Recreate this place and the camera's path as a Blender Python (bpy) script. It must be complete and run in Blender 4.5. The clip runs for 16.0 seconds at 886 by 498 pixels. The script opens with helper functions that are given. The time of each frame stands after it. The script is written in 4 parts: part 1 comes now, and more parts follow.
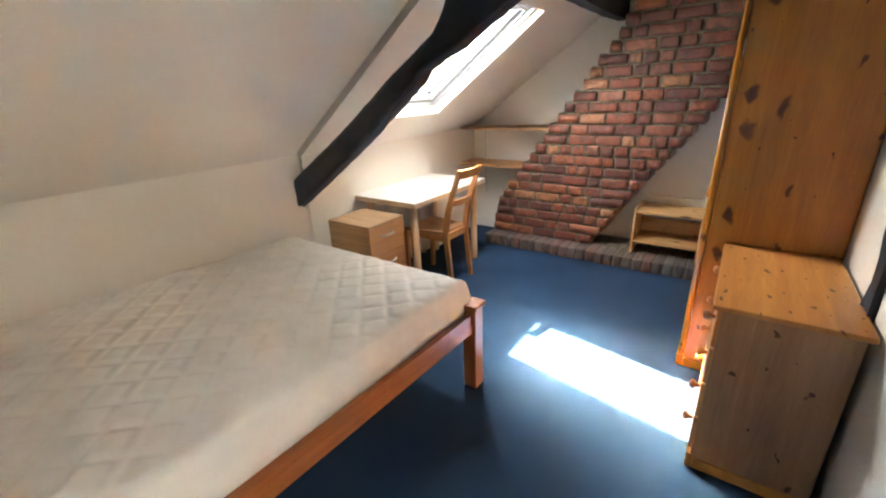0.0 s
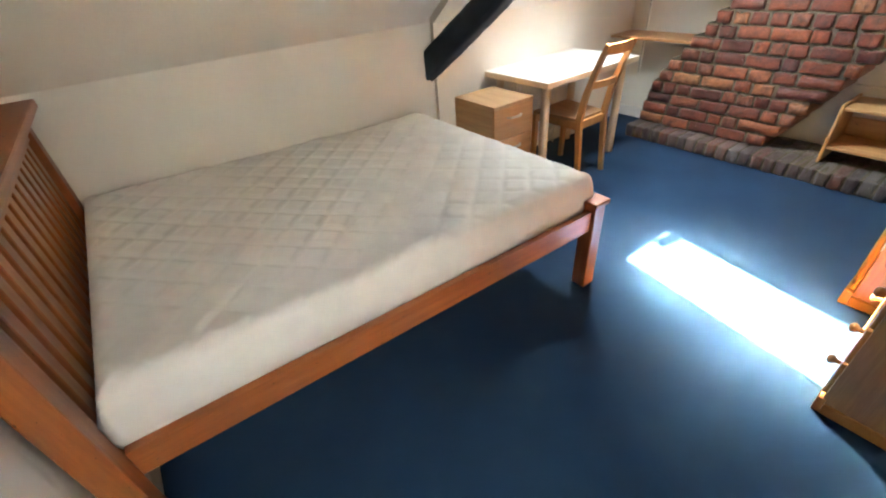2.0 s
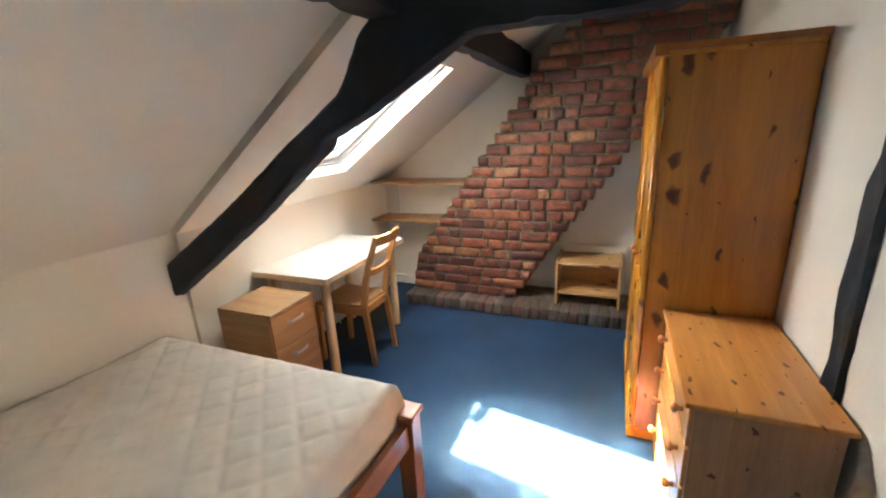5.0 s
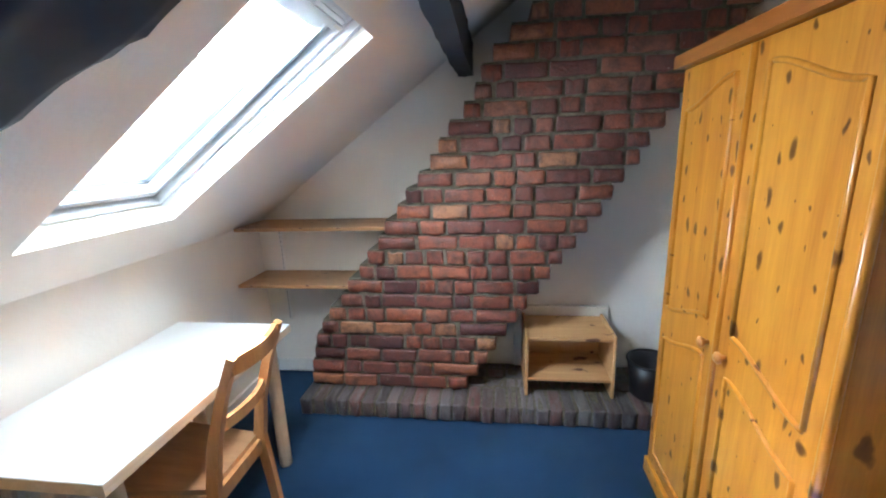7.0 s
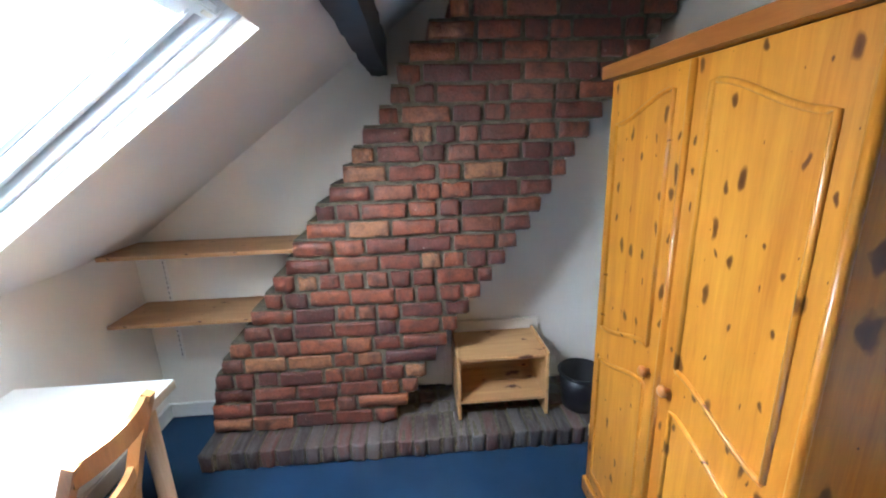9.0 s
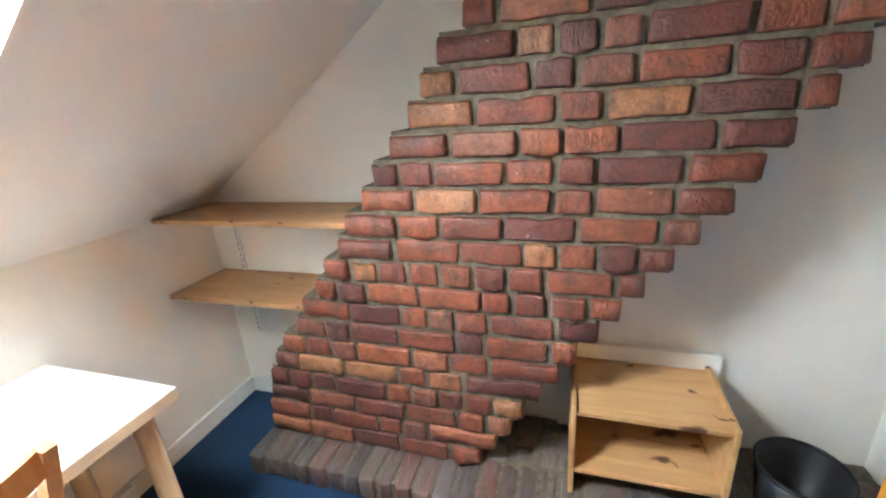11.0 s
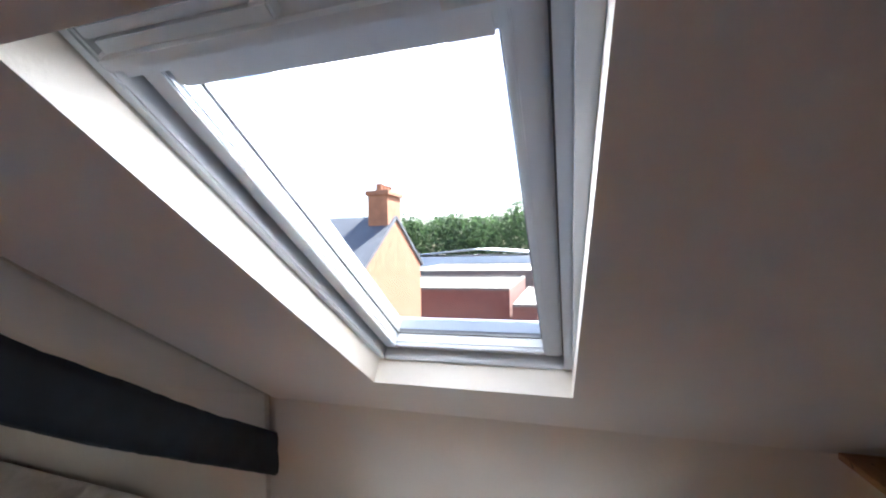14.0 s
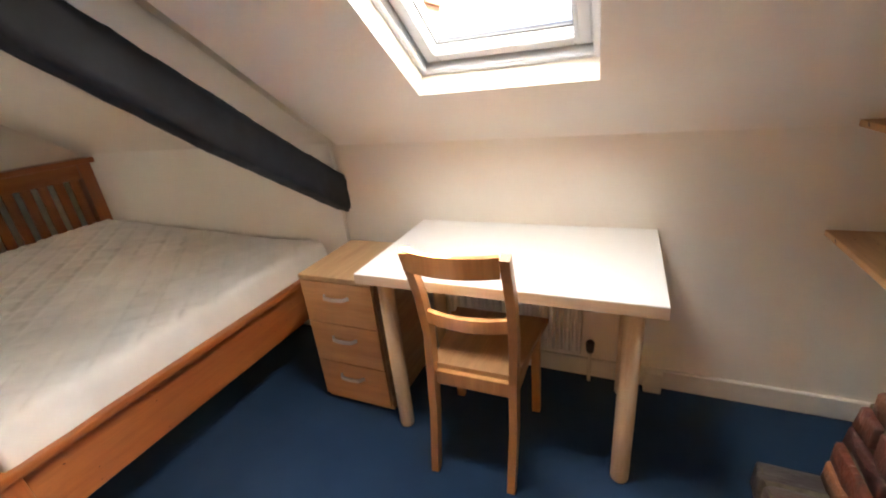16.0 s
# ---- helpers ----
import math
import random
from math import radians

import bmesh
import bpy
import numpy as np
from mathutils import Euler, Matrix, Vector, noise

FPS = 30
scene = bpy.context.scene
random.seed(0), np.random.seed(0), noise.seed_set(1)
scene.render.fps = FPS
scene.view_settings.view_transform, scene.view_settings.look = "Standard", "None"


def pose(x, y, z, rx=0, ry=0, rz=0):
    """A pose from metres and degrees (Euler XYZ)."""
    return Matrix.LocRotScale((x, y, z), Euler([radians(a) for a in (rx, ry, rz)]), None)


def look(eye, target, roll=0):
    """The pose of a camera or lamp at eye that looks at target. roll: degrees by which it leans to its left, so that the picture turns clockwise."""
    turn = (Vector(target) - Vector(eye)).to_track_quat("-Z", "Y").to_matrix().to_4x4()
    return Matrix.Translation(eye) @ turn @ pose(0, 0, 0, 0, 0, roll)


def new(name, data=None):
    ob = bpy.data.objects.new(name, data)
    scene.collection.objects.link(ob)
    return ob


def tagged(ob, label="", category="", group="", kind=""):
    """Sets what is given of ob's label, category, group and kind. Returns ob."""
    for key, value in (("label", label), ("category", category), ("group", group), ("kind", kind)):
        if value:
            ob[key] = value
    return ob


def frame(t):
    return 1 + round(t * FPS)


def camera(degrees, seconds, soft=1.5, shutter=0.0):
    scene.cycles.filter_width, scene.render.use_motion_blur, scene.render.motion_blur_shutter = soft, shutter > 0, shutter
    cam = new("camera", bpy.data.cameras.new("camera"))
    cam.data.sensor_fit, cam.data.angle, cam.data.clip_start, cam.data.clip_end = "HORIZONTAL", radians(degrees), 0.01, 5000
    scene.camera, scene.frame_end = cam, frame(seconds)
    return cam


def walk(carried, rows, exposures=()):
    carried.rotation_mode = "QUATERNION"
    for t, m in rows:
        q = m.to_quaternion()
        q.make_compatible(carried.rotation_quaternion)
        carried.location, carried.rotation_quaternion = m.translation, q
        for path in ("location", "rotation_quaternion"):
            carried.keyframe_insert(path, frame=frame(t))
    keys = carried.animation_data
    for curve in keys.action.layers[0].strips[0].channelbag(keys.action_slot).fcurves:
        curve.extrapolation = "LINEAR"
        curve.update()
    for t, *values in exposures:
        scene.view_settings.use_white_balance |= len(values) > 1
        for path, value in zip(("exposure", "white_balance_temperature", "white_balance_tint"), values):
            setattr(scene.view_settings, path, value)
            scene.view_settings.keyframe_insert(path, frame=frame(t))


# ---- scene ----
cam = camera(94.3, 16.0, soft=2.1)
METRES, EYE, TILT, LEAN, TURN = 4.5, 1.45, -20.0, 0.0, 14.0
PATH = [
    (0, (0.877, 0.399, 1.456), (-0.22, 1.912, 0.744), -2.5),
    (0.5, (0.872, 0.414, 1.453), (-0.514, 1.674, 0.754), -4.2),
    (1, (0.877, 0.431, 1.438), (-0.724, 1.42, 0.762), -6.1),
    (1.5, (0.872, 0.435, 1.438), (-0.732, 1.347, 0.665), -6.1),
    (2, (0.877, 0.435, 1.428), (-0.476, 1.351, 0.274), -5.1),
    (2.5, (0.878, 0.439, 1.411), (-0.184, 1.34, -0.024), -3.9),
    (3, (0.846, 0.456, 1.433), (-0.036, 1.543, 0.005), -2.1),
    (3.5, (0.82, 0.442, 1.47), (-0.021, 1.89, 0.378), -1.1),
    (4, (0.808, 0.483, 1.557), (-0.056, 2.15, 0.868), -1.7),
    (4.2, (0.802, 0.479, 1.581), (-0.055, 2.176, 0.961), -1.8),
    (6.3, (0.31, 1.422, 1.52), (-0.189, 3.284, 0.989), -2.4),
    (6.5, (0.277, 1.521, 1.512), (-0.183, 3.401, 1.008), -1.9),
    (7, (0.09, 1.794, 1.539), (-0.169, 3.72, 1.065), -2.1),
    (7.5, (0.009, 1.94, 1.576), (-0.098, 3.898, 1.181), -2.3),
    (8, (0.015, 1.994, 1.647), (0.023, 3.974, 1.363), -2.0),
    (8.5, (0.052, 2.01, 1.663), (0.153, 3.982, 1.345), -2.0),
    (8.7, (0.059, 2.017, 1.649), (0.179, 3.973, 1.25), -2.0),
    (10.8, (0.253, 2.653, 1.482), (-0.154, 4.477, 0.768), -3.8),
    (11, (0.223, 2.788, 1.497), (-0.362, 4.581, 0.831), -4.1),
    (11.5, (0.146, 3.024, 1.548), (-1.066, 4.517, 0.998), -3.6),
    (12, (0.032, 3.083, 1.611), (-1.663, 4.047, 1.169), -2.8),
    (12.5, (0.039, 3.179, 1.644), (-1.881, 3.642, 1.331), -3.5),
    (13, (-0.035, 3.244, 1.661), (-2.026, 3.362, 1.523), -3.6),
    (13.5, (-0.064, 3.288, 1.692), (-2.054, 3.087, 1.674), -2.3),
    (14, (-0.059, 3.308, 1.712), (-1.977, 2.741, 1.707), -1.2),
    (14.5, (-0.05, 3.318, 1.679), (-1.799, 2.351, 1.596), -0.4),
    (15, (-0.014, 3.321, 1.556), (-1.624, 2.167, 1.277), -1.9),
    (15.5, (0.06, 3.364, 1.413), (-1.597, 2.354, 0.925), -4.6),
    (16, (0.155, 3.4, 1.337), (-1.526, 2.623, 0.581), -5.8),
]
EXPOSURES = [(0.0, 5.05, 6800, 8), (1.5, 5.15, 6200, 3), (2.5, 5.25, 6600, 6), (4.2, 4.95, 7800, 11), (6.3, 4.95, 5400, 3), (8.7, 5.0, 5400, 4), (10.8, 5.6, 5900, 3), (12.0, 4.3, 6100, 7), (13.0, 3.5, 6000, 10), (14.5, 3.15, 5700, 13), (15.2, 3.65, 6000, 14), (16.0, 4.6, 7200, 13)]
walk(cam, [(t, look(eye, target, roll)) for t, eye, target, roll in PATH], EXPOSURES)

# ---- world, sun, light ----
SUN_WAY = Vector((1.13, -0.52, -1.35)).normalized()
world = bpy.data.worlds.new("world")
scene.world = world
world.use_nodes = True
wn = world.node_tree
sky = wn.nodes.new("ShaderNodeTexSky")
sky.sky_type = "NISHITA"
sky.sun_disc = False
sky.sun_elevation = math.asin(-SUN_WAY.z)
sky.sun_rotation = math.atan2(-SUN_WAY.x, -SUN_WAY.y)
sky.air_density, sky.dust_density = 1.0, 3.0
wn.links.new(sky.outputs[0], wn.nodes["Background"].inputs[0])
wn.nodes["Background"].inputs[1].default_value = 0.07
sun = new("sun", bpy.data.lights.new("sun", "SUN"))
sun.data.energy, sun.data.angle, sun.data.color = 5.0, radians(0.5), (1.0, 0.92, 0.80)
sun.matrix_world = look((0, 0, 10), Vector((0, 0, 10)) + SUN_WAY)

# the sky's light that comes in by the upper half of the roof window
skylight = new("skylight", bpy.data.lights.new("skylight", "AREA"))
skylight.data.shape, skylight.data.size, skylight.data.size_y = "RECTANGLE", 0.36, 0.46
skylight.data.energy, skylight.data.color = 0.9, (0.96, 0.98, 1.0)
skylight.matrix_world = look((-0.72, 2.96, 2.03), (-0.72 + 0.66, 2.96 - 0.1, 2.03 - 0.6))

# ---- helpers for building ----
R = random.Random(7)


def box(bm, x0, x1, y0, y1, z0, z1, bevel=0.0, seg=1):
    made = bmesh.ops.create_cube(bm, size=1.0)["verts"]
    for v in made:
        v.co = Vector(((x0 + x1) / 2 + v.co.x * (x1 - x0), (y0 + y1) / 2 + v.co.y * (y1 - y0), (z0 + z1) / 2 + v.co.z * (z1 - z0)))
    if bevel:
        edges = list({e for v in made for e in v.link_edges})
        bmesh.ops.bevel(bm, geom=edges, offset=bevel, segments=seg, affect="EDGES", profile=0.6)
    return bm


def B(x0, x1, y0, y1, z0, z1, bevel=0.0, seg=1):
    return box(bmesh.new(), x0, x1, y0, y1, z0, z1, bevel, seg)


def tube(bm, pts, r, n=8, r2=None):
    """A round bar swept along points, its radius going from r to r2."""
    pts = [Vector(p) for p in pts]
    rings = []
    for i, p in enumerate(pts):
        d = (pts[min(i + 1, len(pts) - 1)] - pts[max(i - 1, 0)]).normalized()
        a = d.orthogonal().normalized() if i == 0 else (rings_a - d * rings_a.dot(d)).normalized()
        rings_a = a
        b = d.cross(a)
        f = i / max(1, len(pts) - 1)
        rr = r if r2 is None else r + (r2 - r) * f
        rings.append([bm.verts.new(p + (a * math.cos(2 * math.pi * k / n) + b * math.sin(2 * math.pi * k / n)) * rr) for k in range(n)])
    for q, w in zip(rings, rings[1:]):
        for k in range(n):
            bm.faces.new((q[k], q[(k + 1) % n], w[(k + 1) % n], w[k]))
    bm.faces.new(rings[0][::-1])
    bm.faces.new(rings[-1])
    return bm


def lathe(bm, profile, centre, n=24, axis="z", ends=True):
    """A turned shape from (radius, height) pairs round an upright axis, or one along -x."""
    rings = []
    for r, h in profile:
        ring = []
        for k in range(n):
            a = 2 * math.pi * k / n
            p = (r * math.cos(a), r * math.sin(a), h) if axis == "z" else (-h, r * math.cos(a), r * math.sin(a))
            ring.append(bm.verts.new(Vector(centre) + Vector(p)))
        rings.append(ring)
    for q, w in zip(rings, rings[1:]):
        for k in range(n):
            bm.faces.new((q[k], q[(k + 1) % n], w[(k + 1) % n], w[k]))
    if ends:
        bm.faces.new(rings[0][::-1])
        bm.faces.new(rings[-1])
    else:
        for k in range(n):
            bm.faces.new((rings[-1][k], rings[-1][(k + 1) % n], rings[0][(k + 1) % n], rings[0][k]))
    return bm


def sweep_rect(bm, pts, w, h, side):
    """A bar of rectangular section w (along side) by h swept along points."""
    side = Vector(side)
    pts = [Vector(p) for p in pts]
    rings = []
    for i, p in enumerate(pts):
        d = (pts[min(i + 1, len(pts) - 1)] - pts[max(i - 1, 0)]).normalized()
        up = d.cross(side).normalized()
        ww = w[i] if isinstance(w, (list, tuple)) else w
        hh = h[i] if isinstance(h, (list, tuple)) else h
        rings.append([bm.verts.new(p + side * ww / 2 * a + up * hh / 2 * b) for a, b in ((-1, -1), (1, -1), (1, 1), (-1, 1))])
    for q, g in zip(rings, rings[1:]):
        for k in range(4):
            bm.faces.new((q[k], q[(k + 1) % 4], g[(k + 1) % 4], g[k]))
    bm.faces.new(rings[0][::-1])
    bm.faces.new(rings[-1])
    return bm


def soften(bm, r, seg=2):
    edges = [e for e in bm.edges if len(e.link_faces) == 2 and e.calc_face_angle(0) > 0.6]
    bmesh.ops.bevel(bm, geom=edges, offset=r, segments=seg, affect="EDGES", profile=0.5, clamp_overlap=True)
    return bm


def to_mesh(name, bm, material, smooth=False):
    bmesh.ops.recalc_face_normals(bm, faces=bm.faces)
    me = bpy.data.meshes.new(name)
    bm.to_mesh(me)
    bm.free()
    me.materials.append(material)
    if smooth:
        for p in me.polygons:
            p.use_smooth = True
    return me


BASE = {}


def thing(name, base, label, category, group="", kind=""):
    ob = new(name)
    ob.location = base
    ob.empty_display_size = 0.1
    BASE[ob.name] = Vector(base)
    return tagged(ob, label, category, group, kind)


def part(name, bm, material, parent, label="", smooth=False):
    """One mesh, given in the place's own metres, under a thing or a part of it."""
    base = BASE[parent.name]
    bmesh.ops.translate(bm, verts=bm.verts, vec=-base)
    ob = new(name, to_mesh(name, bm, material, smooth))
    ob.parent = parent
    BASE[ob.name] = base
    return tagged(ob, label)


def solid(name, bm, material, label, category, kind="structure", smooth=False):
    ob = new(name, to_mesh(name, bm, material, smooth))
    BASE[ob.name] = Vector((0, 0, 0))
    return tagged(ob, label, category, "", kind)


# ---- materials ----
def nodes(name, rough=0.6, metal=0.0):
    m = bpy.data.materials.new(name)
    m.use_nodes = True
    t = m.node_tree
    b = t.nodes["Principled BSDF"]
    b.inputs["Roughness"].default_value = rough
    b.inputs["Metallic"].default_value = metal
    return m, t, b


def link(t, a, b):
    t.links.new(a, b)


def coords(t, scale, rot=(0, 0, 0)):
    c = t.nodes.new("ShaderNodeTexCoord")
    mp = t.nodes.new("ShaderNodeMapping")
    mp.inputs["Scale"].default_value = scale
    mp.inputs["Rotation"].default_value = rot
    link(t, c.outputs["Object"], mp.inputs[0])
    return mp.outputs[0]


def noise_of(t, vec, scale, detail=3.0, rough=0.55, dist=0.0):
    n = t.nodes.new("ShaderNodeTexNoise")
    n.inputs["Scale"].default_value = scale
    n.inputs["Detail"].default_value = detail
    n.inputs["Roughness"].default_value = rough
    n.inputs["Distortion"].default_value = dist
    link(t, vec, n.inputs["Vector"])
    return n.outputs["Fac"]


def ramp(t, fac, stops):
    r = t.nodes.new("ShaderNodeValToRGB")
    while len(r.color_ramp.elements) < len(stops):
        r.color_ramp.elements.new(0.5)
    for e, (p, c) in zip(r.color_ramp.elements, stops):
        e.position, e.color = p, (*c, 1)
    link(t, fac, r.inputs[0])
    return r.outputs[0]


def mix(t, fac, a, b, kind="MIX"):
    m = t.nodes.new("ShaderNodeMix")
    m.data_type, m.blend_type = "RGBA", kind
    for s, v in ((m.inputs[0], fac), (m.inputs[6], a), (m.inputs[7], b)):
        if isinstance(v, (int, float)):
            s.default_value = v
        elif isinstance(v, tuple):
            s.default_value = (*v, 1)
        else:
            link(t, v, s)
    return m.outputs[2]


def maths(t, op, a, b=0.0):
    m = t.nodes.new("ShaderNodeMath")
    m.operation = op
    for s, v in ((m.inputs[0], a), (m.inputs[1], b)):
        if isinstance(v, (int, float)):
            s.default_value = v
        else:
            link(t, v, s)
    return m.outputs[0]


def bump(t, b, h, strength, dist=0.01):
    n = t.nodes.new("ShaderNodeBump")
    n.inputs["Strength"].default_value = strength
    n.inputs["Distance"].default_value = dist
    link(t, h, n.inputs["Height"])
    link(t, n.outputs[0], b.inputs["Normal"])


def plaster(name, c, d):
    m, t, b = nodes(name, 0.85)
    v = coords(t, (1, 1, 1))
    f = noise_of(t, v, 1.7, 4)
    g = noise_of(t, v, 60, 4)
    col = ramp(t, f, [(0.3, d), (0.7, c)])
    link(t, mix(t, 0.06, col, g, "OVERLAY"), b.inputs["Base Color"])
    h = maths(t, "ADD", maths(t, "MULTIPLY", noise_of(t, v, 5, 3), 3.0), g)
    bump(t, b, h, 0.25, 0.006)
    return m


def wood(name, dark, light, axis="z", knots=0.0, rough=0.4, grain=1.0, coat=0.0, boards=0.0, density=1.0):
    m, t, b = nodes(name, rough)
    long, cross = 1.3, 16.0 * grain
    sc = {"x": (long, cross, cross), "y": (cross, long, cross), "z": (cross, cross, long)}[axis]
    v = coords(t, sc)
    f = noise_of(t, v, 1.0, 5, 0.6, 0.6)
    fine = noise_of(t, coords(t, tuple(9 * a for a in sc)), 1.0, 2)
    col = ramp(t, f, [(0.28, dark), (0.5, tuple((p + q) / 2 for p, q in zip(dark, light))), (0.72, light)])
    col = mix(t, 0.18, col, fine, "OVERLAY")
    if boards:
        k = {"x": (0.01, 1, 0.01), "y": (1, 0.01, 0.01), "z": (1, 1, 0.01)}[axis]
        w = t.nodes.new("ShaderNodeTexVoronoi")
        w.inputs["Scale"].default_value = boards
        link(t, coords(t, k), w.inputs["Vector"])
        tone = t.nodes.new("ShaderNodeSeparateColor")
        link(t, w.outputs["Color"], tone.inputs[0])
        col = mix(t, 0.3, col, ramp(t, tone.outputs[0], [(0.0, (0.3, 0.3, 0.3)), (1.0, (0.75, 0.75, 0.75))]), "SOFT_LIGHT")
    if knots:
        c = t.nodes.new("ShaderNodeTexCoord")
        s3 = t.nodes.new("ShaderNodeSeparateXYZ")
        link(t, c.outputs["Object"], s3.inputs[0])
        ia = {"x": 0, "y": 1, "z": 2}[axis]
        ib, ic = [k for k in range(3) if k != ia]
        across = maths(t, "MULTIPLY", maths(t, "ADD", s3.outputs[ib], s3.outputs[ic]), 16.0 * density)
        along = maths(t, "MULTIPLY", s3.outputs[ia], 8.0 * density)
        cv = t.nodes.new("ShaderNodeCombineXYZ")
        link(t, across, cv.inputs[0])
        link(t, along, cv.inputs[1])
        w = t.nodes.new("ShaderNodeTexVoronoi")
        w.voronoi_dimensions = "2D"
        w.inputs["Scale"].default_value = 1.0
        kv = t.nodes.new("ShaderNodeVectorMath")
        kv.operation = "ADD"
        link(t, cv.outputs[0], kv.inputs[0])
        nn = t.nodes.new("ShaderNodeTexNoise")
        nn.inputs["Scale"].default_value = 14.0
        link(t, coords(t, (1, 1, 1)), nn.inputs["Vector"])
        sm = t.nodes.new("ShaderNodeVectorMath")
        sm.operation = "SCALE"
        sm.inputs[3].default_value = 0.6
        link(t, nn.outputs["Color"], sm.inputs[0])
        link(t, sm.outputs[0], kv.inputs[1])
        link(t, kv.outputs[0], w.inputs["Vector"])
        sep = t.nodes.new("ShaderNodeSeparateColor")
        link(t, w.outputs["Color"], sep.inputs[0])
        size = maths(t, "MULTIPLY", maths(t, "POWER", sep.outputs[0], 2.0), 0.26 * knots)
        q = maths(t, "DIVIDE", w.outputs["Distance"], maths(t, "ADD", size, 0.012))
        dk = ramp(t, q, [(0.0, (1, 1, 1)), (0.6, (0.85, 0.85, 0.85)), (0.95, (0.1, 0.1, 0.1)), (1.0, (0, 0, 0))])
        col = mix(t, dk, col, tuple(0.2 * a * c for a, c in zip(dark, (1.0, 0.62, 0.8))))
    link(t, col, b.inputs["Base Color"])
    b.inputs["Coat Weight"].default_value = coat
    b.inputs["Coat Roughness"].default_value = 0.25
    bump(t, b, f, 0.08, 0.002)
    return m


def plain(name, c, rough=0.5, metal=0.0, var=0.15, scale=30):
    m, t, b = nodes(name, rough, metal)
    v = coords(t, (1, 1, 1))
    f = noise_of(t, v, scale, 4)
    link(t, ramp(t, f, [(0.3, tuple(x * (1 - var) for x in c)), (0.7, c)]), b.inputs["Base Color"])
    bump(t, b, f, 0.05, 0.002)
    return m


def carpet_material():
    m, t, b = nodes("carpet", 1.0)
    v = coords(t, (1, 1, 1))
    f = noise_of(t, v, 420, 3, 0.7)
    g = noise_of(t, v, 2.2, 4)
    col = ramp(t, f, [(0.3, (0.009, 0.024, 0.052)), (0.7, (0.024, 0.070, 0.155))])
    link(t, mix(t, 0.35, col, ramp(t, g, [(0.3, (0.25, 0.25, 0.25)), (0.7, (0.7, 0.7, 0.7))]), "OVERLAY"), b.inputs["Base Color"])
    b.inputs["Sheen Weight"].default_value = 0.05
    b.inputs["Sheen Roughness"].default_value = 0.6
    b.inputs["Specular IOR Level"].default_value = 0.1
    bump(t, b, f, 0.6, 0.004)
    return m


def brick_material(name, stops, dirt, amount):
    m, t, b = nodes(name, 0.42)
    o = t.nodes.new("ShaderNodeObjectInfo")
    v = coords(t, (0.2, 0.1, 0.075))
    # each brick reads its own patch of the pattern
    off = t.nodes.new("ShaderNodeVectorMath")
    off.operation = "ADD"
    sc = maths(t, "MULTIPLY", o.outputs["Random"], 37.0)
    comb = t.nodes.new("ShaderNodeCombineXYZ")
    for k in range(3):
        link(t, sc, comb.inputs[k])
    link(t, v, off.inputs[0])
    link(t, comb.outputs[0], off.inputs[1])
    col = ramp(t, o.outputs["Random"], stops)
    f = noise_of(t, off.outputs[0], 16, 5, 0.65)
    g = noise_of(t, off.outputs[0], 90, 3)
    col = mix(t, ramp(t, f, [(0.42, (0, 0, 0)), (0.7, (amount,) * 3)]), col, dirt)
    col = mix(t, 0.35, col, g, "OVERLAY")
    spot = ramp(t, noise_of(t, off.outputs[0], 45, 2), [(0.72, (0, 0, 0)), (0.78, (0.55, 0.55, 0.55))])
    col = mix(t, spot, col, (0.5, 0.42, 0.36))
    link(t, col, b.inputs["Base Color"])
    h = maths(t, "ADD", maths(t, "MULTIPLY", f, 2.0), g)
    bump(t, b, h, 0.7, 0.006)
    return m


M_WALL = plaster("wall_paint", (0.84, 0.80, 0.735), (0.79, 0.755, 0.69))
M_TRIM = plain("white_gloss", (0.78, 0.77, 0.74), 0.35, 0, 0.05)
M_CARPET = carpet_material()
M_BLACK = plain("black_timber_paint", (0.012, 0.020, 0.033), 0.65, 0, 0.5, 12)
M_PINE_Z = wood("lacquered_pine_upright", (0.47, 0.165, 0.014), (0.67, 0.29, 0.030), "z", 0.95, 0.32, 1.0, 0.4, 9)
M_PINE_Y = wood("lacquered_pine_level", (0.47, 0.172, 0.016), (0.66, 0.298, 0.034), "y", 0.8, 0.32, 1.0, 0.4, 9)
# near side panel: its shade is mixed into the pine colour; knots sparser
M_PINE_SHADED = wood("lacquered_pine_shaded_side", (0.40, 0.125, 0.014), (0.56, 0.215, 0.028), "z", 1.0, 0.32, 1.0, 0.4, 7, 0.55)
M_CORNICE = wood("darker_pine_moulding", (0.30, 0.095, 0.018), (0.43, 0.165, 0.032), "y", 0.0, 0.32, 1.0, 0.4)
# chest sides and back: same pine, colour dulled and darkened for their shade
M_CHEST_SHADED = wood("chest_pine_upright_shaded", (0.34, 0.16, 0.08), (0.46, 0.25, 0.135), "z", 0.4, 0.42, 1.0, 0.2, 9, 0.6)
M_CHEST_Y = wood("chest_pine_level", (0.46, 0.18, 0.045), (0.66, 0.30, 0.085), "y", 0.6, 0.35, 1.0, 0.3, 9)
M_RAW_PINE = wood("raw_pine", (0.52, 0.28, 0.11), (0.70, 0.43, 0.19), "x", 0.7, 0.55, 1.0, 0.0, 0.0, 0.5)
M_SHELF = wood("shelf_pine", (0.36, 0.19, 0.085), (0.50, 0.29, 0.14), "x", 0.5, 0.55)
M_BED = wood("bed_wood_level", (0.29, 0.078, 0.020), (0.44, 0.145, 0.038), "y", 0.15, 0.35, 1.0, 0.3)
